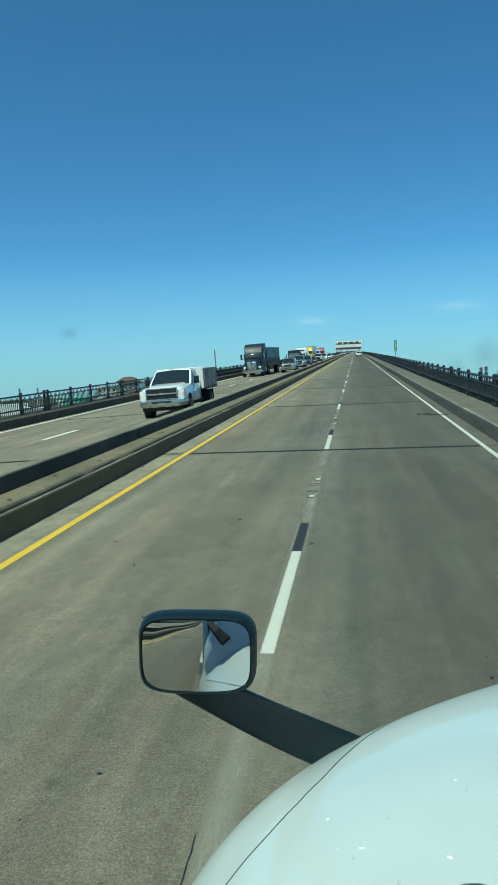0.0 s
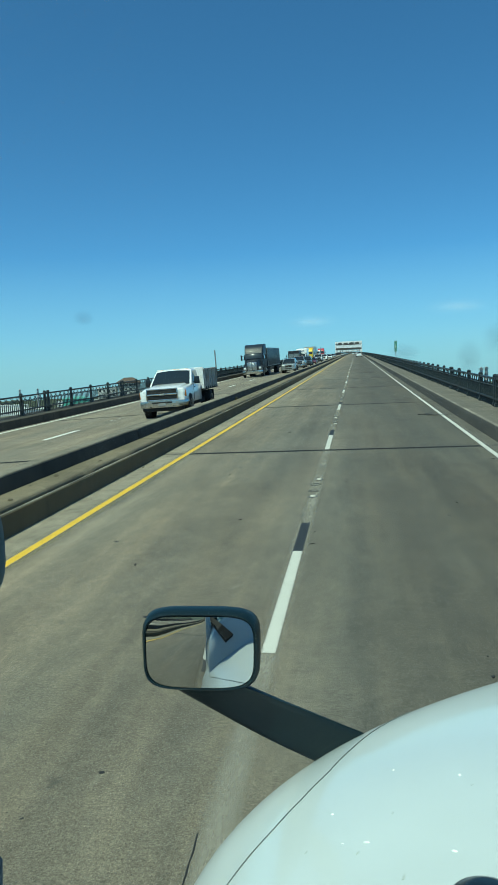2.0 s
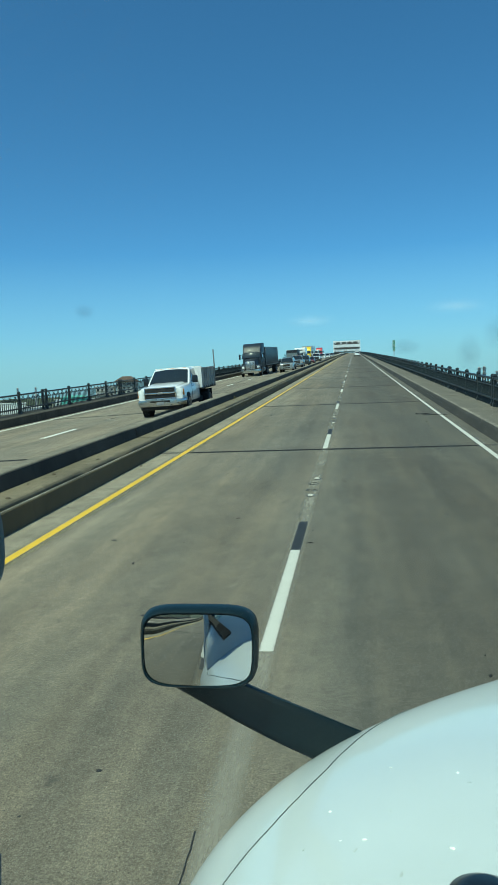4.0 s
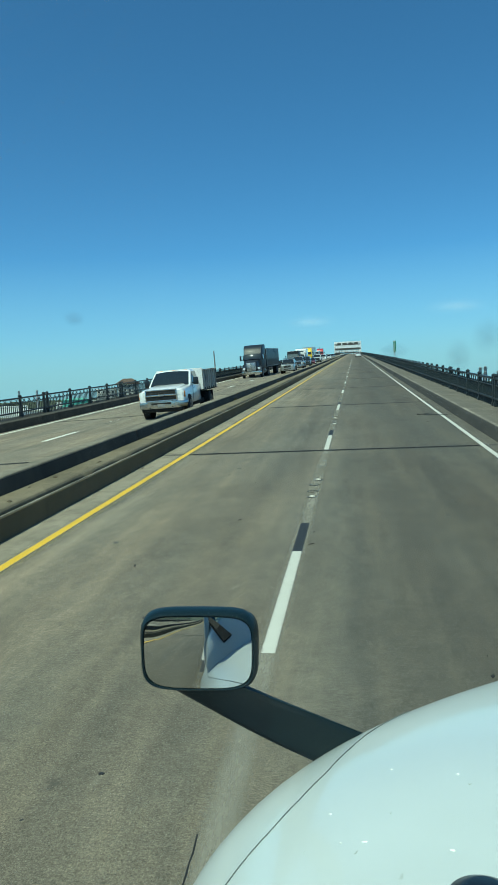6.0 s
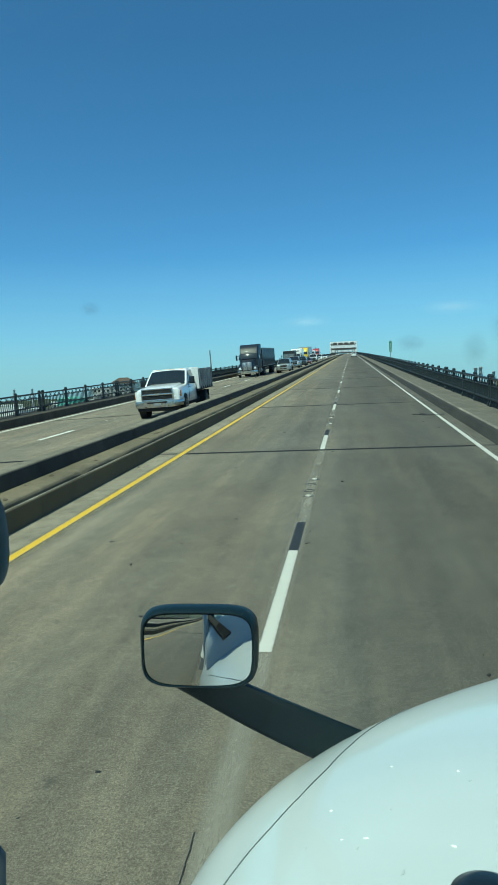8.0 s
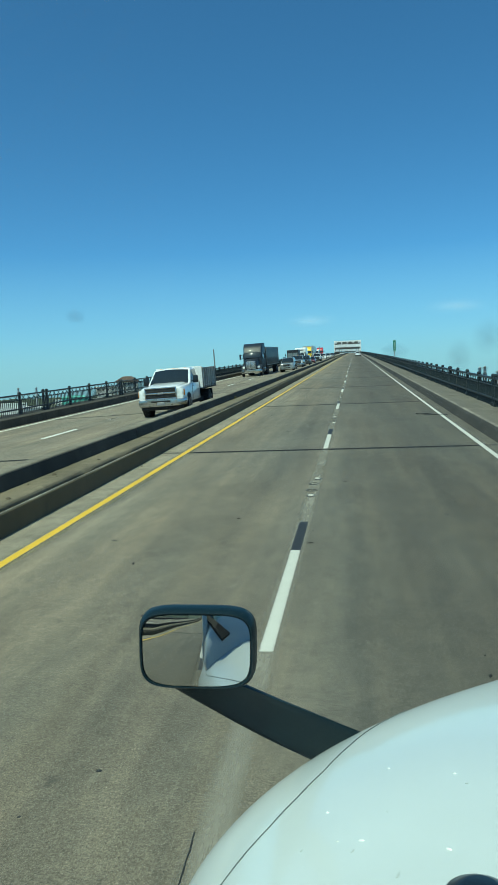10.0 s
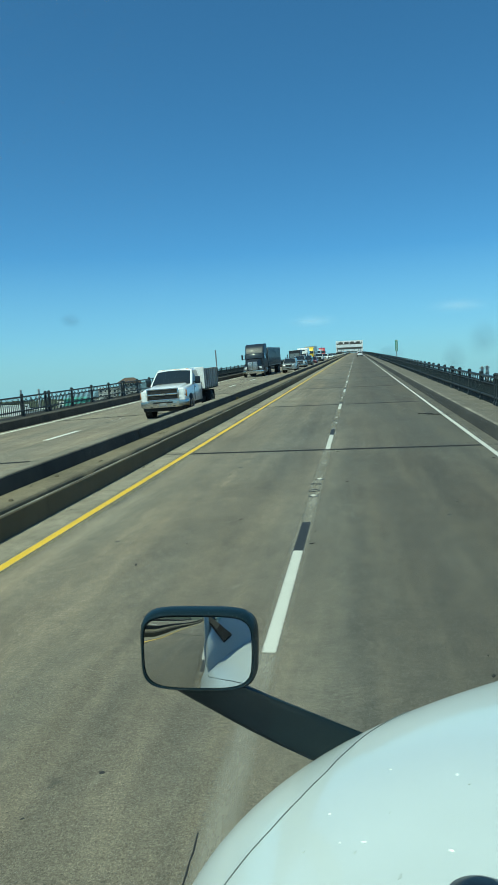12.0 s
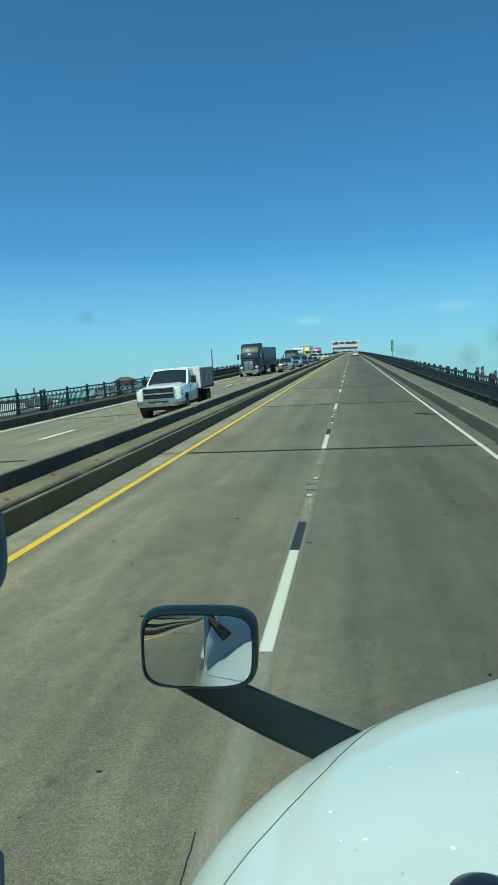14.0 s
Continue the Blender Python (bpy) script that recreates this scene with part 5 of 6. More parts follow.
M_SILVER = car_paint("silver_car_paint", (0.36, 0.38, 0.38), 0.32, 0.6)
M_CHAR = car_paint("charcoal_car_paint", (0.035, 0.042, 0.046), 0.28, 0.3)
M_TRAILER = car_paint("grey_trailer_sheet", (0.34, 0.37, 0.41), 0.4, 0.2)
M_STAKE = barrier_concrete("weathered_white_boards", 0.22, 0.55, 0.05)
NEAR_LANE, FAR_LANE = -8.6, -12.2

pickup(on_deck(-8.1, 32.9, 0, 180), M_WHITE, "white regular-cab pickup with a ribbed dump body", dump=True)
semi(on_deck(-12.0, 88.5, 0, 180), M_NAVY, "black-blue semi tractor with bright metal grille", False, True, (M_NAVY, "dark ribbed open-top semi trailer", 3.35))
suv(on_deck(NEAR_LANE, 96.5, 0, 180), M_SILVER, "silver suv with roof rails and chrome grille")
pickup(on_deck(NEAR_LANE, 113, 0, 180), M_SILVER, "silver crew-cab pickup truck driving on the bridge")
suv(on_deck(NEAR_LANE, 131, 0, 180), M_CHAR, "dark grey suv with bright headlights", False)
sedan(on_deck(NEAR_LANE, 148, 0, 180), M_MAROON, "dark red sedan driving on the bridge")
step_van(on_deck(FAR_LANE, 150, 0, 180), "blue-black boxy delivery van with split windscreen")
pickup(on_deck(NEAR_LANE, 172, 0, 180), M_WHITE, "white crew-cab pickup with a dark grille", M_CHAR)
semi(on_deck(FAR_LANE, 196, 0, 180), M_YELLOW, "bright yellow semi tractor with tall sleeper", False, True, (M_TRAILER, "plain grey box semi trailer", 4.05))
suv(on_deck(NEAR_LANE, 205, 0, 180), M_WHITE, "white suv driving on the bridge", False)
box_truck(on_deck(FAR_LANE, 172, 0, 180), "white box truck with a tall plain cargo box")
semi(on_deck(FAR_LANE, 236, 0, 180), M_WHITE, "white semi tractor with twin chrome exhaust stacks", True, False)
semi(on_deck(FAR_LANE, 268, 0, 180), M_RED, "red semi tractor with tall sleeper cab", False, True)
sedan(on_deck(NEAR_LANE, 246, 0, 180), M_WHITE, "white sedan driving on the bridge")
sedan(on_deck(NEAR_LANE, 290, 0, 180), M_SILVER, "silver sedan driving on the bridge")
suv(on_deck(1.1, 262), M_WHITE, "white suv ahead in the climbing lane", False)

# ---- truss span at the summit ----
truss = thing("truss_bridge_span", GRADE @ Matrix.Translation((-7.0, 790, rise(790))), "pale painted steel through truss over the roadway", "bridge truss")
HALF, TOP, NB, BAY = 13.4, 12.6, 10, 11.0
for s in (-1, 1):
    for z, w in ((0.0, 1.0), (TOP, 1.4)):
        bm = bmesh.new()
        beam(bm, (s * HALF, 0, z), (s * HALF, NB * BAY, z), w, w)
        part("chord", bm, M_STEEL, truss)
    for k in range(NB + 1):
        bm = bmesh.new()
        beam(bm, (s * HALF, k * BAY, 0), (s * HALF, k * BAY, TOP), 0.9 if k else 1.4, 0.7)
        part("post", bm, M_STEEL, truss)
        if k < NB:
            bm = bmesh.new()
            a, b = (0, TOP) if k % 2 else (TOP, 0)
            beam(bm, (s * HALF, k * BAY, a), (s * HALF, (k + 1) * BAY, b), 0.7)
            part("diagonal", bm, M_STEEL_DARK, truss)
for k in range(NB + 1):
    y = k * BAY
    for z, h, pale in ((TOP, 1.3, True), (TOP - 2.0, 1.2, False), (TOP - 4.6, 3.0, True), (TOP - 7.2, 1.3, False), (TOP - 9.3, 1.6, True), (TOP - 11.2, 1.0, False), (TOP - 12.6, 0.9, True)):
        bm = bmesh.new()
        beam(bm, (-HALF, y, z), (HALF, y, z), 0.9, h)
        part("strut", bm, M_STEEL if k == 0 and pale else M_STEEL_DARK, truss)
    n = 6
    for j in range(n):
        x0, x1 = -HALF + 2 * HALF * j / n, -HALF + 2 * HALF * (j + 1) / n
        bm = bmesh.new()
        a, b = (TOP - 1.0, TOP - 3.4) if j % 2 else (TOP - 3.4, TOP - 1.0)
        beam(bm, (x0, y, a), (x1, y, b), 0.45)
        part("lattice", bm, M_STEEL_DARK, truss)
        if k < NB:
            bm = bmesh.new()
            beam(bm, (x0, y, TOP), (x1, y + BAY, TOP), 0.4)
            part("lattice", bm, M_STEEL_DARK, truss)
    for s in (-1, 1):
        bm = bmesh.new()
        beam(bm, (0, y, TOP - 11.5), (s * HALF * 0.4, y, TOP - 8.6), 0.7)
        part("lattice", bm, M_STEEL_DARK, truss)
        bm = bmesh.new()
        beam(bm, (s * HALF, y, 0.8), (s * HALF * 0.72, y, TOP - 8.4), 0.6)
        part("knee_brace", bm, M_STEEL, truss)

# made-up members across the first portal frame, imitating dark gaps in its bands
for j in range(9):
    x = -HALF + 2 * HALF * (j + 0.5) / 9
    bm = bmesh.new()
    beam(bm, (x, -0.75, TOP - 12.8), (x + (0.9 if j % 2 else -0.9), -0.75, TOP - 6.0), 0.5, 0.5)
    part("gap_bar", bm, M_STEEL_DARK, truss)
    bm = bmesh.new()
    box(bm, (x, -0.75, TOP - 1.3), (1.2, 0.5, 2.2 if j % 3 else 1.2))
    part("gap_plate", bm, M_STEEL_DARK if j % 2 else M_STEEL, truss)

# ---- mile marker and light pole at the railings ----
sign = thing("mile_marker", on_deck(5.15, 99, 0.146), "narrow green mile marker sign on a steel post", "road sign")
bm = bmesh.new()
box(bm, (0, 0, 1.3), (0.09, 0.06, 2.6), 0.01)
part("post", bm, M_GALV, sign)
bm = bmesh.new()
box(bm, (0, -0.045, 2.53), (0.36, 0.02, 1.42), 0.004)
board = part("board", bm, M_SIGN, sign, "green board with white digits")
for z, size, txt in ((3.08, 0.14, "MILE"), (2.67, 0.42, "2"), (2.30, 0.42, "9"), (1.90, 0.40, "2")):
    cu = bpy.data.curves.new("digit", "FONT")
    cu.body, cu.size, cu.align_x, cu.extrude = txt, size, "CENTER", 0.002
    cu.materials.append(M_SIGN_WHITE)
    t = new("digit", cu)
    t.parent = board
    t.matrix_basis = pose(0, -0.058, z, 90)
bm = bmesh.new()
for s in (-1, 1):
    box(bm, (s * 0.17, -0.057, 2.53), (0.012, 0.004, 1.39))
for z in (1.84, 2.25, 3.225):
    box(bm, (0, -0.057, z), (0.34, 0.004, 0.012))
part("border", bm, M_SIGN_WHITE, board)
pole = thing("pole", on_deck(-16.0, 84, 0.39), "slim grey steel pole behind the railing", "pole")
bm = bmesh.new()
lathe_z(bm, [(0, 0.10), (0.25, 0.10), (0.27, 0.08), (3.1, 0.07)], 10)
part("shaft", bm, M_GALV, pole, smooth=40)

# ---- land below the bridge ----
def land_material():
    m = material("coastal_land", (0.10, 0.12, 0.07), 0.95)
    v = coords(m)
    c = ramp(m, noise_of(m, v, 0.004, 6, 0.65), [(0.35, (0.055, 0.075, 0.045)), (0.5, (0.11, 0.12, 0.075)), (0.62, (0.20, 0.19, 0.15)), (0.75, (0.07, 0.09, 0.06))])
    c = mix(m, c, ramp(m, noise_of(m, v, 0.05, 5, 0.7), [(0.3, gray(0.6)), (0.7, gray(1.4))]), 0.8, "MULTIPLY")
    feed(m, "Base Color", c)
    return m


LAND = -16.0
bm = bmesh.new()
rings = []
for r in (1, 60, 200, 500, 1000, 1800, 2800, 4950):
    rings.append([(r * math.cos(a), r * math.sin(a), LAND + (0 if r < 900 else 0.6 * math.sin(a * 9 + r))) for a in (2 * math.pi * k / 72 for k in range(72))])
loft(bm, rings)
tagged(part("ground", bm, land_material(), None, "flat grey-green coastal land below the bridge", smooth=60), category="ground", kind="structure")


def leaf_material():
    m = material("far_foliage", (0.05, 0.07, 0.04), 0.9)
    v = coords(m)
    feed(m, "Base Color", ramp(m, noise_of(m, v, 0.2, 5, 0.7), [(0.3, (0.03, 0.045, 0.028)), (0.7, (0.085, 0.10, 0.06))]))
    return m


rng = random.Random(11)
vs, fs = [], []
for k in range(2600):
    a = rng.uniform(radians(50), radians(150))
    r = rng.uniform(1300, 3800)
    x, y = r * math.cos(a), r * math.sin(a)
    h, w = rng.uniform(5, 11), rng.uniform(6, 22)
    o = len(vs)
    n = 7
    for z, f in ((0, 0.9), (0.45, 1.0), (0.8, 0.65)):
        for i in range(n):
            b = 2 * math.pi * i / n
            q = f * w * rng.uniform(0.7, 1.1)
            vs.append((x + q * math.cos(b), y + q * math.sin(b), LAND + z * h * rng.uniform(0.85, 1.15)))
    vs.append((x, y, LAND + h))
    for s in range(2):
        for i in range(n):
            fs.append((o + s * n + i, o + s * n + (i + 1) % n, o + s * n + n + (i + 1) % n, o + s * n + n + i))
    fs.extend((o + 2 * n + i, o + 2 * n + (i + 1) % n, o + 3 * n) for i in range(n))
me = bpy.data.meshes.new("woods")
me.from_pydata(vs, [], fs)
me.materials.append(leaf_material())
tagged(part("woods", me, None, None, "distant grey-green woods on flat land"), category="trees", kind="stuff")


def wall_paint(name, color):
    m = material(name, color, 0.8)
    v = coords(m)
    feed(m, "Base Color", mix(m, color, tuple(k * 0.7 for k in color), noise_of(m, v, 0.4, 5, 0.7)))
    return m


M_HOTEL = wall_paint("white_stucco", (0.72, 0.71, 0.66))
M_ROOF = wall_paint("brown_roof_shingle", (0.10, 0.065, 0.045))
M_TEAL = wall_paint("teal_sheet_metal", (0.16, 0.55, 0.46))
M_SHED = wall_paint("white_sheet_metal", (0.86, 0.87, 0.85))


def block_building(name, x, y, w, d, h, wall, roof, storeys, bays, label, gable=0.0, turn=0.0):
    h = h - 8
    b = thing(name, pose(x, y, LAND, 0, 0, turn), label, "building")
    bm = bmesh.new()
    box(bm, (0, 0, h / 2), (w, d, h))
    part("wall", bm, wall, b)
    bm = bmesh.new()
    if gable:
        o = 1.6
        loft(bm, [[(sx * (w / 2 + o), sy * (d / 2 + o), h) for sx, sy in ((-1, -1), (1, -1), (1, 1), (-1, 1))], [(sx * (w / 2 + o), sy * (d / 2 + o), h + 0.5) for sx, sy in ((-1, -1), (1, -1), (1, 1), (-1, 1))],
                  [(sx * w * 0.22, sy * d * 0.05, h + gable) for sx, sy in ((-1, -1), (1, -1), (1, 1), (-1, 1))]])
    else:
        box(bm, (0, 0, h + 0.4), (w + 0.8, d + 0.8, 0.8))
    part("roof", bm, roof, b)
    for i in range(storeys):
        for j in range(bays):
            bm = bmesh.new()
            wx, wz = -w / 2 + (j + 0.5) * w / bays, (i + 0.55) * h / storeys
            box(bm, (wx, -d / 2 - 0.02, wz), (w / bays * 0.42, 0.12, h / storeys * 0.42))
            p = part("window", bm, M_CAR_GLASS, b)
            bm = bmesh.new()
            box(bm, (wx, -d / 2 - 0.15, wz - h / storeys * 0.3), (w / bays * 0.7, 0.35, 0.18))
            part("sill", bm, wall, p)
    return b


block_building("hotel", -164, 520, 14, 14, 34.0, M_HOTEL, M_ROOF, 9, 4, "white stucco hotel with a brown hipped roof", 4.2, 12)
block_building("hotel_wing", -179, 517, 13, 15, 30.5, M_HOTEL, M_HOTEL, 7, 4, "white stucco hotel wing with flat roof", 0.0, 12)
block_building("hotel_wing", -146, 524, 20, 15, 27.5, M_HOTEL, M_HOTEL, 7, 5, "white stucco hotel wing with flat roof", 0.0, 12)
block_building("hotel_wing", -123, 528, 24, 15, 24.5, M_HOTEL, M_ROOF, 6, 6, "low white stucco wing with brown roof", 2.5, 12)
block_building("warehouse", -377, 960, 36, 40, 22.5, M_TEAL, M_TEAL, 1, 0, "teal sheet-metal warehouse on the flat land", 3.0, 20)
block_building("warehouse", -372, 735, 42, 40, 19.0, M_SHED, M_SHED, 1, 0, "broad white sheet-metal warehouse", 0.0, 26)
block_building("warehouse", -306, 668, 22, 30, 15.5, M_SHED, M_SHED, 1, 0, "small white sheet-metal shed", 1.5, 24)
block_building("warehouse", -462, 1180, 66, 40, 18.5, M_SHED, M_SHED, 1, 0, "long white sheet-metal warehouse", 0.0, 20)
block_building("warehouse", -258, 690, 10, 12, 14.0, M_TEAL, M_SHED, 1, 2, "small teal shed with a white roof", 1.0, 20)
block_building("warehouse", -500, 960, 95, 50, 17, M_SHED, M_SHED, 3, 12, "long white sheet-metal warehouse", 0.0, 25)
block_building("warehouse", -445, 860, 70, 50, 14, M_SHED, M_SHED, 1, 9, "white sheet-metal warehouse on the flat land", 2.0, 22)
block_building("warehouse", -420, 1080, 60, 50, 14, M_SHED, M_SHED, 2, 8, "white sheet-metal warehouse on the flat land", 3.0, 15)
block_building("warehouse", -285, 1150, 50, 40, 15, M_SHED, M_SHED, 2, 8, "white sheet-metal warehouse on the flat land", 3.0, 10)
for x, y, h in ((97, 600, 36), (101.5, 604, 36.5), (118, 640, 33), (-430, 900, 38), (-410, 910, 38)):
    h = h - 8
    c = thing("refinery_column", pose(x, y, LAND), "grey steel refinery column with ringed platforms", "industrial tower", "refinery columns")
    bm = bmesh.new()
    lathe_z(bm, [(0, 1.5), (h - 6, 1.5), (h - 5.5, 1.15), (h - 0.8, 1.15), (h, 0.3)], 14)
    part("shell", bm, M_GALV, c, smooth=40)
    for z in (h - 6, h - 12, h - 2):
        bm = bmesh.new()
        lathe_z(bm, [(z, 2.2), (z + 0.2, 2.2)], 14)
        lathe_z(bm, [(z + 1.1, 2.2), (z + 1.2, 2.2)], 14)
        part("platform", bm, M_GALV, c)

# ---- glowing shell added behind the land, painted as pale horizon haze ----
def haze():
    m = bpy.data.materials.new("glowing_horizon_shell")
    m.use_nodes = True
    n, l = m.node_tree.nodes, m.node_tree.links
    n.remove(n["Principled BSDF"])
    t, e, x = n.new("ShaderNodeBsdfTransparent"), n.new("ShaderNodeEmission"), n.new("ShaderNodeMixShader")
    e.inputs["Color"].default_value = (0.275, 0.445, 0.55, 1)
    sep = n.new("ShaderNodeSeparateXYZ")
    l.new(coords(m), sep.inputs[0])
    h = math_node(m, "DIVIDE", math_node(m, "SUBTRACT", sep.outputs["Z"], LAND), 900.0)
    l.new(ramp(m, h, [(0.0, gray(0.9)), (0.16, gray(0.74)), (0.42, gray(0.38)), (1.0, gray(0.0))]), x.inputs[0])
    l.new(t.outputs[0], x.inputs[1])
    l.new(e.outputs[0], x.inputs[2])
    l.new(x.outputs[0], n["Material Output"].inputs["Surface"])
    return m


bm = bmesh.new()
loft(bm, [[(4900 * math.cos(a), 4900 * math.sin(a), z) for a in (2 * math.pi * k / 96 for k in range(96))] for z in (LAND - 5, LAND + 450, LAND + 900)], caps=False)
ob = part("backdrop", bm, haze(), None, "glowing shell painted as pale blue horizon haze", smooth=60)
tagged(ob, category="sky haze", kind="structure")

# ---- two thin wisps of cloud, far off ----
def cloud_veil():
    m = bpy.data.materials.new("thin_cloud")
    m.use_nodes = True
    n, l = m.node_tree.nodes, m.node_tree.links
    b = n["Principled BSDF"]
    b.inputs["Base Color"].default_value = (0.9, 0.9, 0.9, 1)
    b.inputs["Roughness"].default_value = 1.0
    tc, gr, nz = n.new("ShaderNodeTexCoord"), n.new("ShaderNodeTexGradient"), n.new("ShaderNodeTexNoise")
    gr.gradient_type = "QUADRATIC_SPHERE"
    l.new(tc.outputs["Object"], gr.inputs[0])
    mp = n.new("ShaderNodeMapping")
    mp.inputs["Scale"].default_value = (1.6, 2.6, 1)
    l.new(tc.outputs["Object"], mp.inputs[0])
    nz.inputs["Scale"].default_value, nz.inputs["Detail"].default_value = 2.0, 6
    l.new(mp.outputs[0], nz.inputs["Vector"])
    a = math_node(m, "MULTIPLY", gr.outputs[1], nz.outputs["Fac"])
    l.new(math_node(m, "MULTIPLY", a, 0.36), b.inputs["Alpha"])
    return m


M_CLOUD = cloud_veil()
bm = bmesh.new()
bmesh.ops.create_circle(bm, cap_ends=True, segments=40, radius=1.0)
veil = mesh_of(bm, "cloud", M_CLOUD)
for x, y, z, w, h in ((400, 3000, 292, 150, 36), (-170, 3000, 262, 130, 34)):
    c = new("cloud", veil)
    c.matrix_basis = Matrix.Translation((x, y, z)) @ Matrix.Rotation(radians(80), 4, "X") @ Matrix.Diagonal((w, h, 1, 1))
    tagged(c, "thin pale wisp of cloud low in the sky", "cloud", "cloud wisps", "structure")

# ---- small things on the road ----
bm = bmesh.new()
lathe_z(bm, [(-0.004, 0.055), (0.008, 0.053), (0.020, 0.04), (0.024, 0.012)], 18)
M_BUTTON = barrier_concrete("dirty_ceramic", 0.2, 0.55, 0.06)
button = mesh_of(bm, "road_button", M_BUTTON, 50)
bm = bmesh.new()
lathe_z(bm, [(-0.004, 0.096), (0.0045, 0.093), (0.006, 0.07)], 18)
ring_patch = mesh_of(bm, "glue_patch", M_BLACK_LINE)
glue_rings = []
for sweep in (6.283, 4.2, 3.1):
    bm = bmesh.new()
    n = 20
    rows = []
    for i in range(n + 1):
        a = -math.pi / 2 + sweep * (i / n - 0.5)
        r = 0.088 + 0.008 * noise.noise((math.cos(a) * 2, math.sin(a) * 2, sweep))
        w = 0.016 + 0.008 * noise.noise((math.cos(a) * 3 + 5, math.sin(a) * 3, sweep))
        rows.append([(q * math.cos(a), q * math.sin(a), z) for q, z in ((r - w, -0.004), (r + w, -0.004), (r + w * 0.7, 0.009), (r - w * 0.7, 0.009))])
    loft(bm, rows)
    glue_rings.append(mesh_of(bm, "glue_ring", M_BLACK_LINE))
rng = random.Random(3)
for x in (CENTRE_R, CENTRE_L):
    for k in range(-2, 9):
        for j in range(6):
            if rng.random() < 0.25:
                continue
            y = DASH_0 + DASH_STEP * k + (5.6 if x < -5 else 0) + 6.4 + 0.56 * j + rng.uniform(-0.06, 0.06)
            xx = x + rng.uniform(-0.03, 0.03)
            ob = tagged(new("lane_button"), "black glue mark of a round lane button", "road marker", "lane buttons")
            ob.matrix_basis = GRADE @ Matrix.Translation((xx, y, rise(y) + fall(xx)))
            if rng.random() < 0.4:
                part("glue_patch", ring_patch, M_BLACK_LINE, ob)
                if rng.random() < 0.5:
                    part("button", button, M_BUTTON, ob, at=pose(rng.uniform(-0.01, 0.01), 0, 0.004))
            else:
                part("glue_ring", rng.choice(glue_rings), M_BLACK_LINE, ob, at=pose(0, 0, 0, 0, 0, rng.uniform(-40, 40)))

# tar cracks beside the lane joint, tyre scraps and grit
rng = random.Random(8)
M_TAR = plastic("crack_tar", 0.014, 0.6)
for x0, y0, n in ((-0.93, 2.3, 16), (-0.93, 10.3, 14), (-0.95, 18.0, 16), (-4.6, 13.6, 5)):
    bm = bmesh.new()
    x, pts = x0, []
    for i in range(n):
        x += rng.uniform(-0.006, 0.006)
        pts.append((x, y0 + i * 0.07, 0.0))
    half = [0.002 + 0.004 * rng.random() for _ in pts]
    rows = [[(p[0] - w, p[1], z), (p[0] + w, p[1], z), (p[0] + w, p[1], -0.01), (p[0] - w, p[1], -0.01)] for p, w in zip(pts, half) for z in (0.003,)]
    loft(bm, rows)
    ob = part("road_crack", bm, M_TAR, None, "tar-dark crack along the slab joint")
    ob.matrix_basis = GRADE
    tagged(ob, category="crack", kind="structure")
for k in range(64):
    y = 3 + 45 * rng.random() ** 1.3
    x = rng.uniform(-4.8, 3.05) if k > 12 else rng.choice((-4.75, -4.7, 3.05, 3.1)) + rng.uniform(-0.08, 0.08)
    bm = bmesh.new()
    n = 7
    sx, sy = rng.uniform(0.01, 0.05), rng.uniform(0.006, 0.016)
    sh = [rng.uniform(0.6, 1.2) for _ in range(n)]
    loft(bm, [[(f * sx * q * math.cos(2 * math.pi * i / n), f * sy * q * math.sin(2 * math.pi * i / n), z) for i, q in enumerate(sh)] for z, f in ((0, 1.0), (0.006, 0.9), (0.009, 0.4))])
    ob = part("road_scrap", bm, M_RUBBER, None, "small dark scrap of tyre rubber on the road")
    ob.matrix_basis = GRADE @ pose(x, y, rise(y) + 0.001, 0, 0, rng.uniform(0, 180))
    tagged(ob, category="debris", group="road scraps")

# long strips of shed tyre tread by the edge line and on the curb
for x, y, z, turn, n in ((3.05, 26.2, 0.010, 62, 9), (3.45, 63.0, 0.262, 20, 7), (2.55, 26.8, 0.004, 80, 5)):
    bm = bmesh.new()
    rows = []
    for i in range(n + 1):
        w = 0.09 * rng.uniform(0.55, 1.1) * (0.4 if i in (0, n) else 1.0)
        h = 0.012 + 0.03 * abs(math.sin(i * 0.9)) * rng.random()
        cx = 0.05 * math.sin(i * 0.8)
        rows.append([(cx - w, i * 0.1, 0.0), (cx + w, i * 0.1, 0.0), (cx + w * 0.9, i * 0.1, h * 0.6), (cx, i * 0.1, h), (cx - w * 0.9, i * 0.1, h * 0.7)])
    loft(bm, rows)
    ob = part("tyre_tread", bm, M_RUBBER, None, "torn black strip of tyre tread on the road", smooth=30)
    ob.matrix_basis = GRADE @ pose(x, y, rise(y) + z, 0, 0, turn)
    tagged(ob, category="debris", group="road scraps")

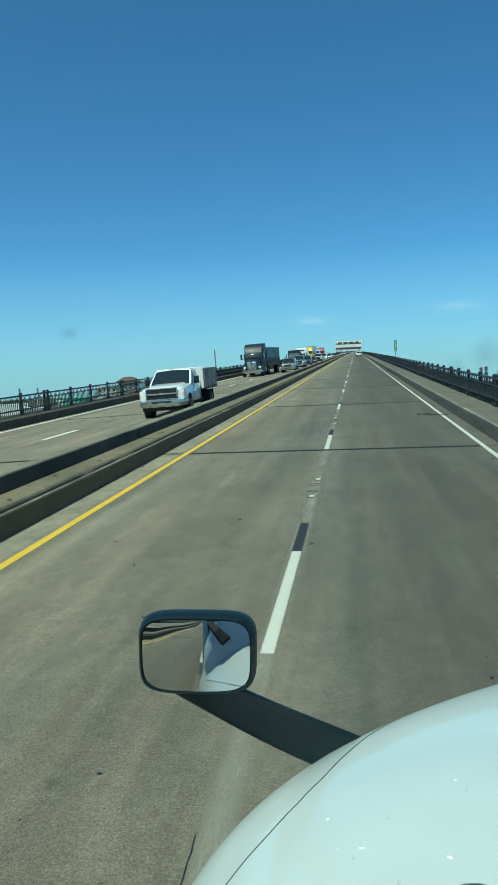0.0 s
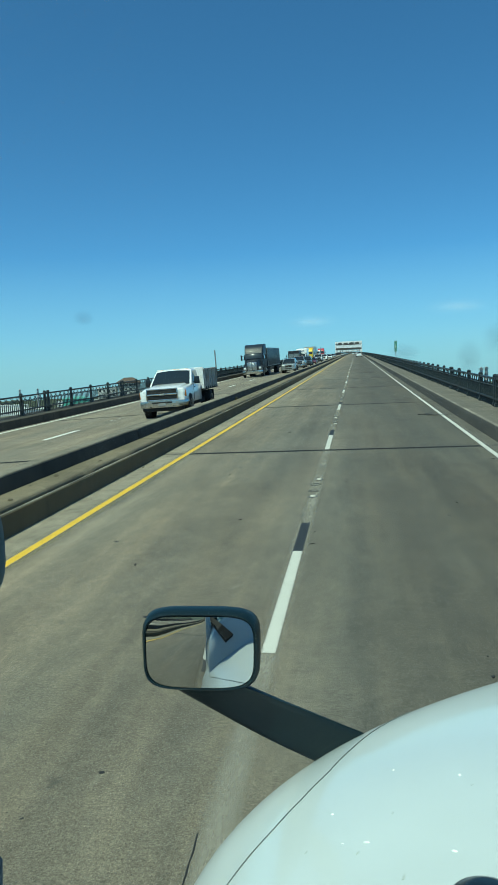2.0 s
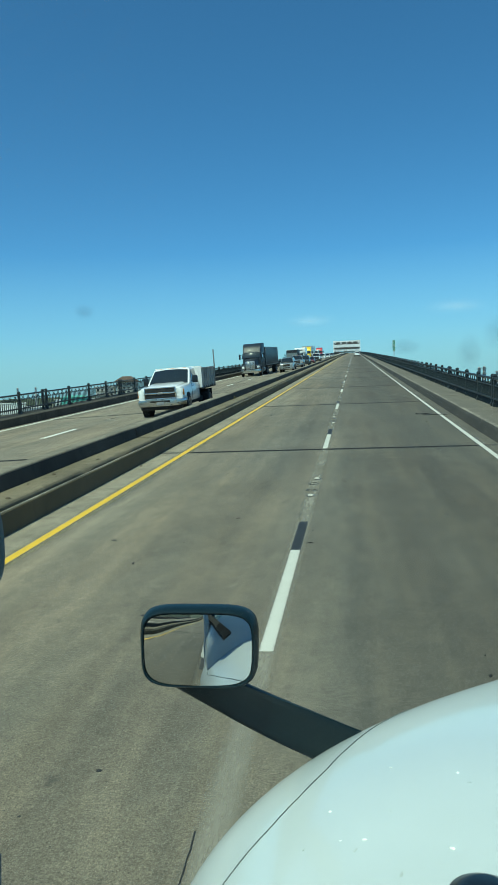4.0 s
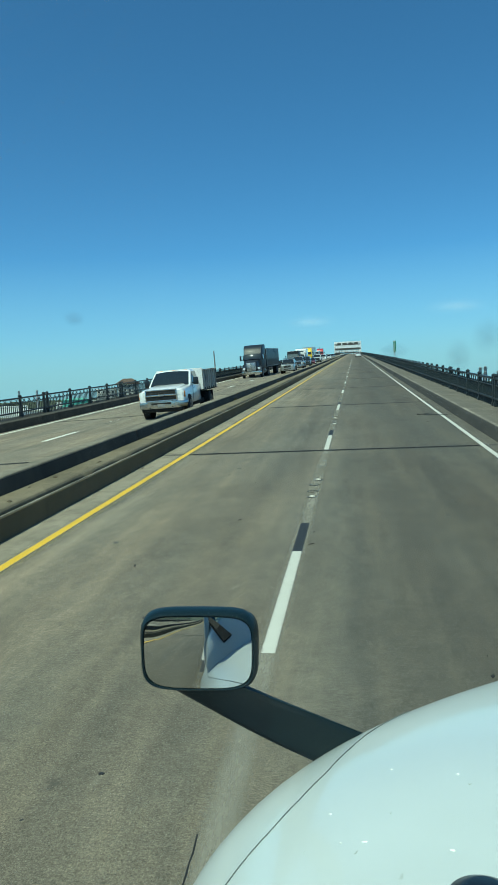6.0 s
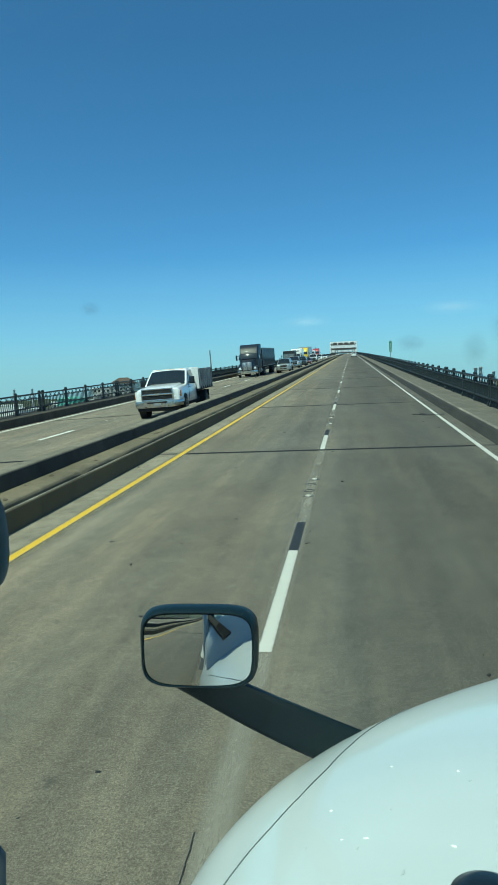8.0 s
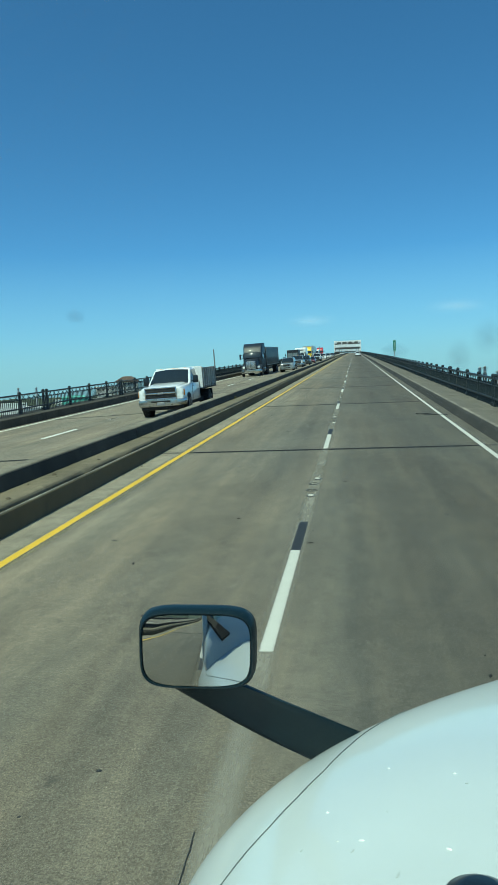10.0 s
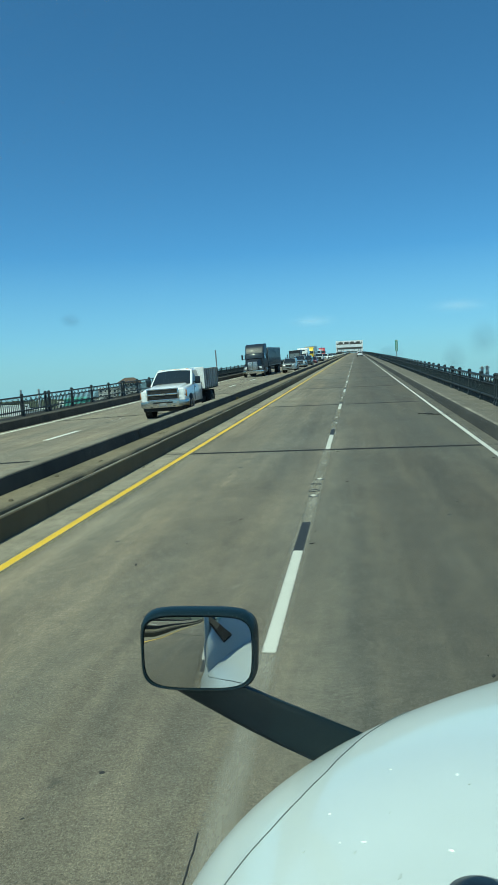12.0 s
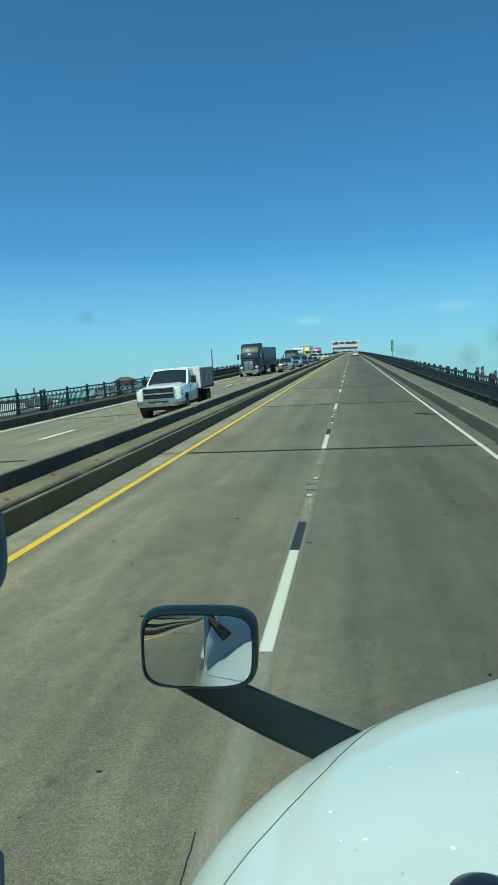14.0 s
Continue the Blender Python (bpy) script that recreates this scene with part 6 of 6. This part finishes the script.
# dried marks on the hood
rng = random.Random(21)
for y, a, sx, sy in ((1.30, 62, 0.007, 0.003), (1.20, 67, 0.010, 0.004), (1.42, 66, 0.005, 0.003), (1.5, 75, 0.005, 0.003), (1.35, 55, 0.005, 0.003), (1.6, 82, 0.005, 0.004)):
    p, q, r = hood_point(y, radians(a)), hood_point(y + 0.01, radians(a)), hood_point(y, radians(a + 1))
    nrm = (q - p).cross(r - p).normalized()
    nrm = nrm if nrm.z > 0 else -nrm
    bm = bmesh.new()
    k = 9
    sh = [rng.uniform(0.6, 1.2) for _ in range(k)]
    loft(bm, [[(f * sx * w * math.cos(2 * math.pi * i / k), f * sy * w * math.sin(2 * math.pi * i / k), z) for i, w in enumerate(sh)] for z, f in ((-0.002, 1.0), (0.0005, 0.95), (0.0009, 0.5))])
    part("dried_mark", bm, M_MARK, hood, "dried grey dirt mark", at=Matrix.Translation(p) @ nrm.to_track_quat("Z", "Y").to_matrix().to_4x4() @ Matrix.Rotation(rng.uniform(-0.6, 0.6), 4, "Z"))

# small white domes added on the hood to imitate sun glints
rng = random.Random(5)
glint_bm = bmesh.new()
lathe_z(glint_bm, [(-0.02, 1.0), (0.30, 0.88), (0.52, 0.62), (0.64, 0.3), (0.67, 0.03)], 12)
glint_mesh = mesh_of(glint_bm, "glint_dome", M_GLINT, 60)
for y, a in ((1.19, 56), (1.205, 58.5), (1.33, 63), (1.345, 60), (1.26, 72), (1.47, 58), (1.62, 66), (1.15, 64), (1.40, 80), (1.24, 50), (1.55, 74)):
    p, q, r = hood_point(y, radians(a)), hood_point(y + 0.01, radians(a)), hood_point(y, radians(a + 1))
    nrm = (q - p).cross(r - p).normalized()
    nrm = nrm if nrm.z > 0 else -nrm
    k = rng.uniform(0.002, 0.004)
    part("glint_dome", glint_mesh, M_GLINT, hood, "small white dome imitating a sun glint", at=Matrix.Translation(p) @ nrm.to_track_quat("Z", "Y").to_matrix().to_4x4() @ Matrix.Diagonal((k, k * rng.uniform(1.0, 2.2), k, 1)))

# tar drops on the concrete
rng = random.Random(33)
for x, y, r in ((-1.62, 3.85, 0.022), (-2.1, 6.4, 0.03), (-3.3, 9.2, 0.05), (1.15, 10.5, 0.05), (1.5, 16.0, 0.06), (-2.6, 15.4, 0.07), (2.1, 22.0, 0.08), (-2.3, 3.1, 0.02), (-1.9, 3.4, 0.014), (-3.0, 24.0, 0.1)):
    bm = bmesh.new()
    k = 13
    sh = [rng.uniform(0.65, 1.2) for _ in range(k)]
    loft(bm, [[(f * 0.7 * r * w * math.cos(2 * math.pi * i / k), f * 0.85 * r * w * math.sin(2 * math.pi * i / k), z) for i, w in enumerate(sh)] for z, f in ((-0.003, 1.0), (0.002, 0.97), (0.003, 0.7))])
    ob = part("tar_drop", bm, M_TAR, None, "black tar drop on the concrete")
    ob.matrix_basis = GRADE @ pose(x, y, rise(y), 0, 0, rng.uniform(0, 180))
    tagged(ob, category="stain", group="tar drops")

# dirt lodged on the ledge of the median and against the curb
rng = random.Random(52)
M_CLUMP = barrier_concrete("dry_dirt", 0.04, 0.09, 0.25)
for k in range(70):
    bm = bmesh.new()
    n = 8
    y = 7 + 60 * rng.random() ** 1.3
    r = rng.uniform(0.012, 0.05)
    sh = [rng.uniform(0.6, 1.25) for _ in range(n)]
    st = rng.uniform(1.0, 2.6)
    loft(bm, [[(f * r * q * math.cos(2 * math.pi * i / n), f * r * st * q * math.sin(2 * math.pi * i / n), z * r) for i, q in enumerate(sh)] for z, f in ((-0.1, 1.0), (0.25, 0.9), (0.55, 0.45))])
    x, z = (rng.uniform(-5.58, -5.20), 0.417) if k % 3 else (rng.uniform(-4.95, -4.86), 0.004)
    ob = part("dirt_clump", bm, M_CLUMP, None, "small dry clump of dirt on the concrete", smooth=40)
    ob.matrix_basis = GRADE @ pose(x, y, rise(y) + z, 0, 0, rng.uniform(-25, 25))
    tagged(ob, category="dirt", group="dirt clumps")

# dry weeds rooted in the joints of the median
rng = random.Random(71)
M_WEED = material("dry_weed", (0.075, 0.075, 0.03), 0.8)
feed(M_WEED, "Base Color", ramp(M_WEED, noise_of(M_WEED, coords(M_WEED), 14, 2), [(0.35, (0.035, 0.045, 0.015)), (0.7, (0.13, 0.105, 0.045))]))
for x, y, z, r in ((-5.60, 17.9, 0.415, 0.10), (-5.58, 33.2, 0.415, 0.13), (-5.57, 52.5, 0.415, 0.16)):
    vs, fs = [], []
    for i in range(90):
        a, lean, h = rng.uniform(0, 6.28), rng.uniform(0.2, 1.0), r * rng.uniform(0.4, 1.2)
        bx, by = rng.gauss(0, r * 0.25), rng.gauss(0, r * 1.3)
        w = rng.uniform(0.003, 0.007)
        tx, ty = bx + h * lean * math.cos(a), by + h * lean * math.sin(a)
        o = len(vs)
        px, py = -w * math.sin(a), w * math.cos(a)
        mx_, my_ = (bx * 0.45 + tx * 0.55), (by * 0.45 + ty * 0.55)
        vs += [(bx - px, by - py, -0.01), (bx + px, by + py, -0.01), (mx_ + px * 1.3, my_ + py * 1.3, h * 0.7), (mx_ - px * 1.3, my_ - py * 1.3, h * 0.7), (tx, ty, h * (1.05 - 0.35 * lean))]
        fs += [(o, o + 1, o + 2, o + 3), (o + 3, o + 2, o + 4)]
    me = bpy.data.meshes.new("weed_tuft")
    me.from_pydata(vs, [], fs)
    me.materials.append(M_WEED)
    ob = part("weed_tuft", me, M_WEED, None, "dry brown-green weeds growing from a concrete joint")
    ob.matrix_basis = GRADE @ pose(x, y, rise(y) + z)
    tagged(ob, category="weeds", group="weed tufts")
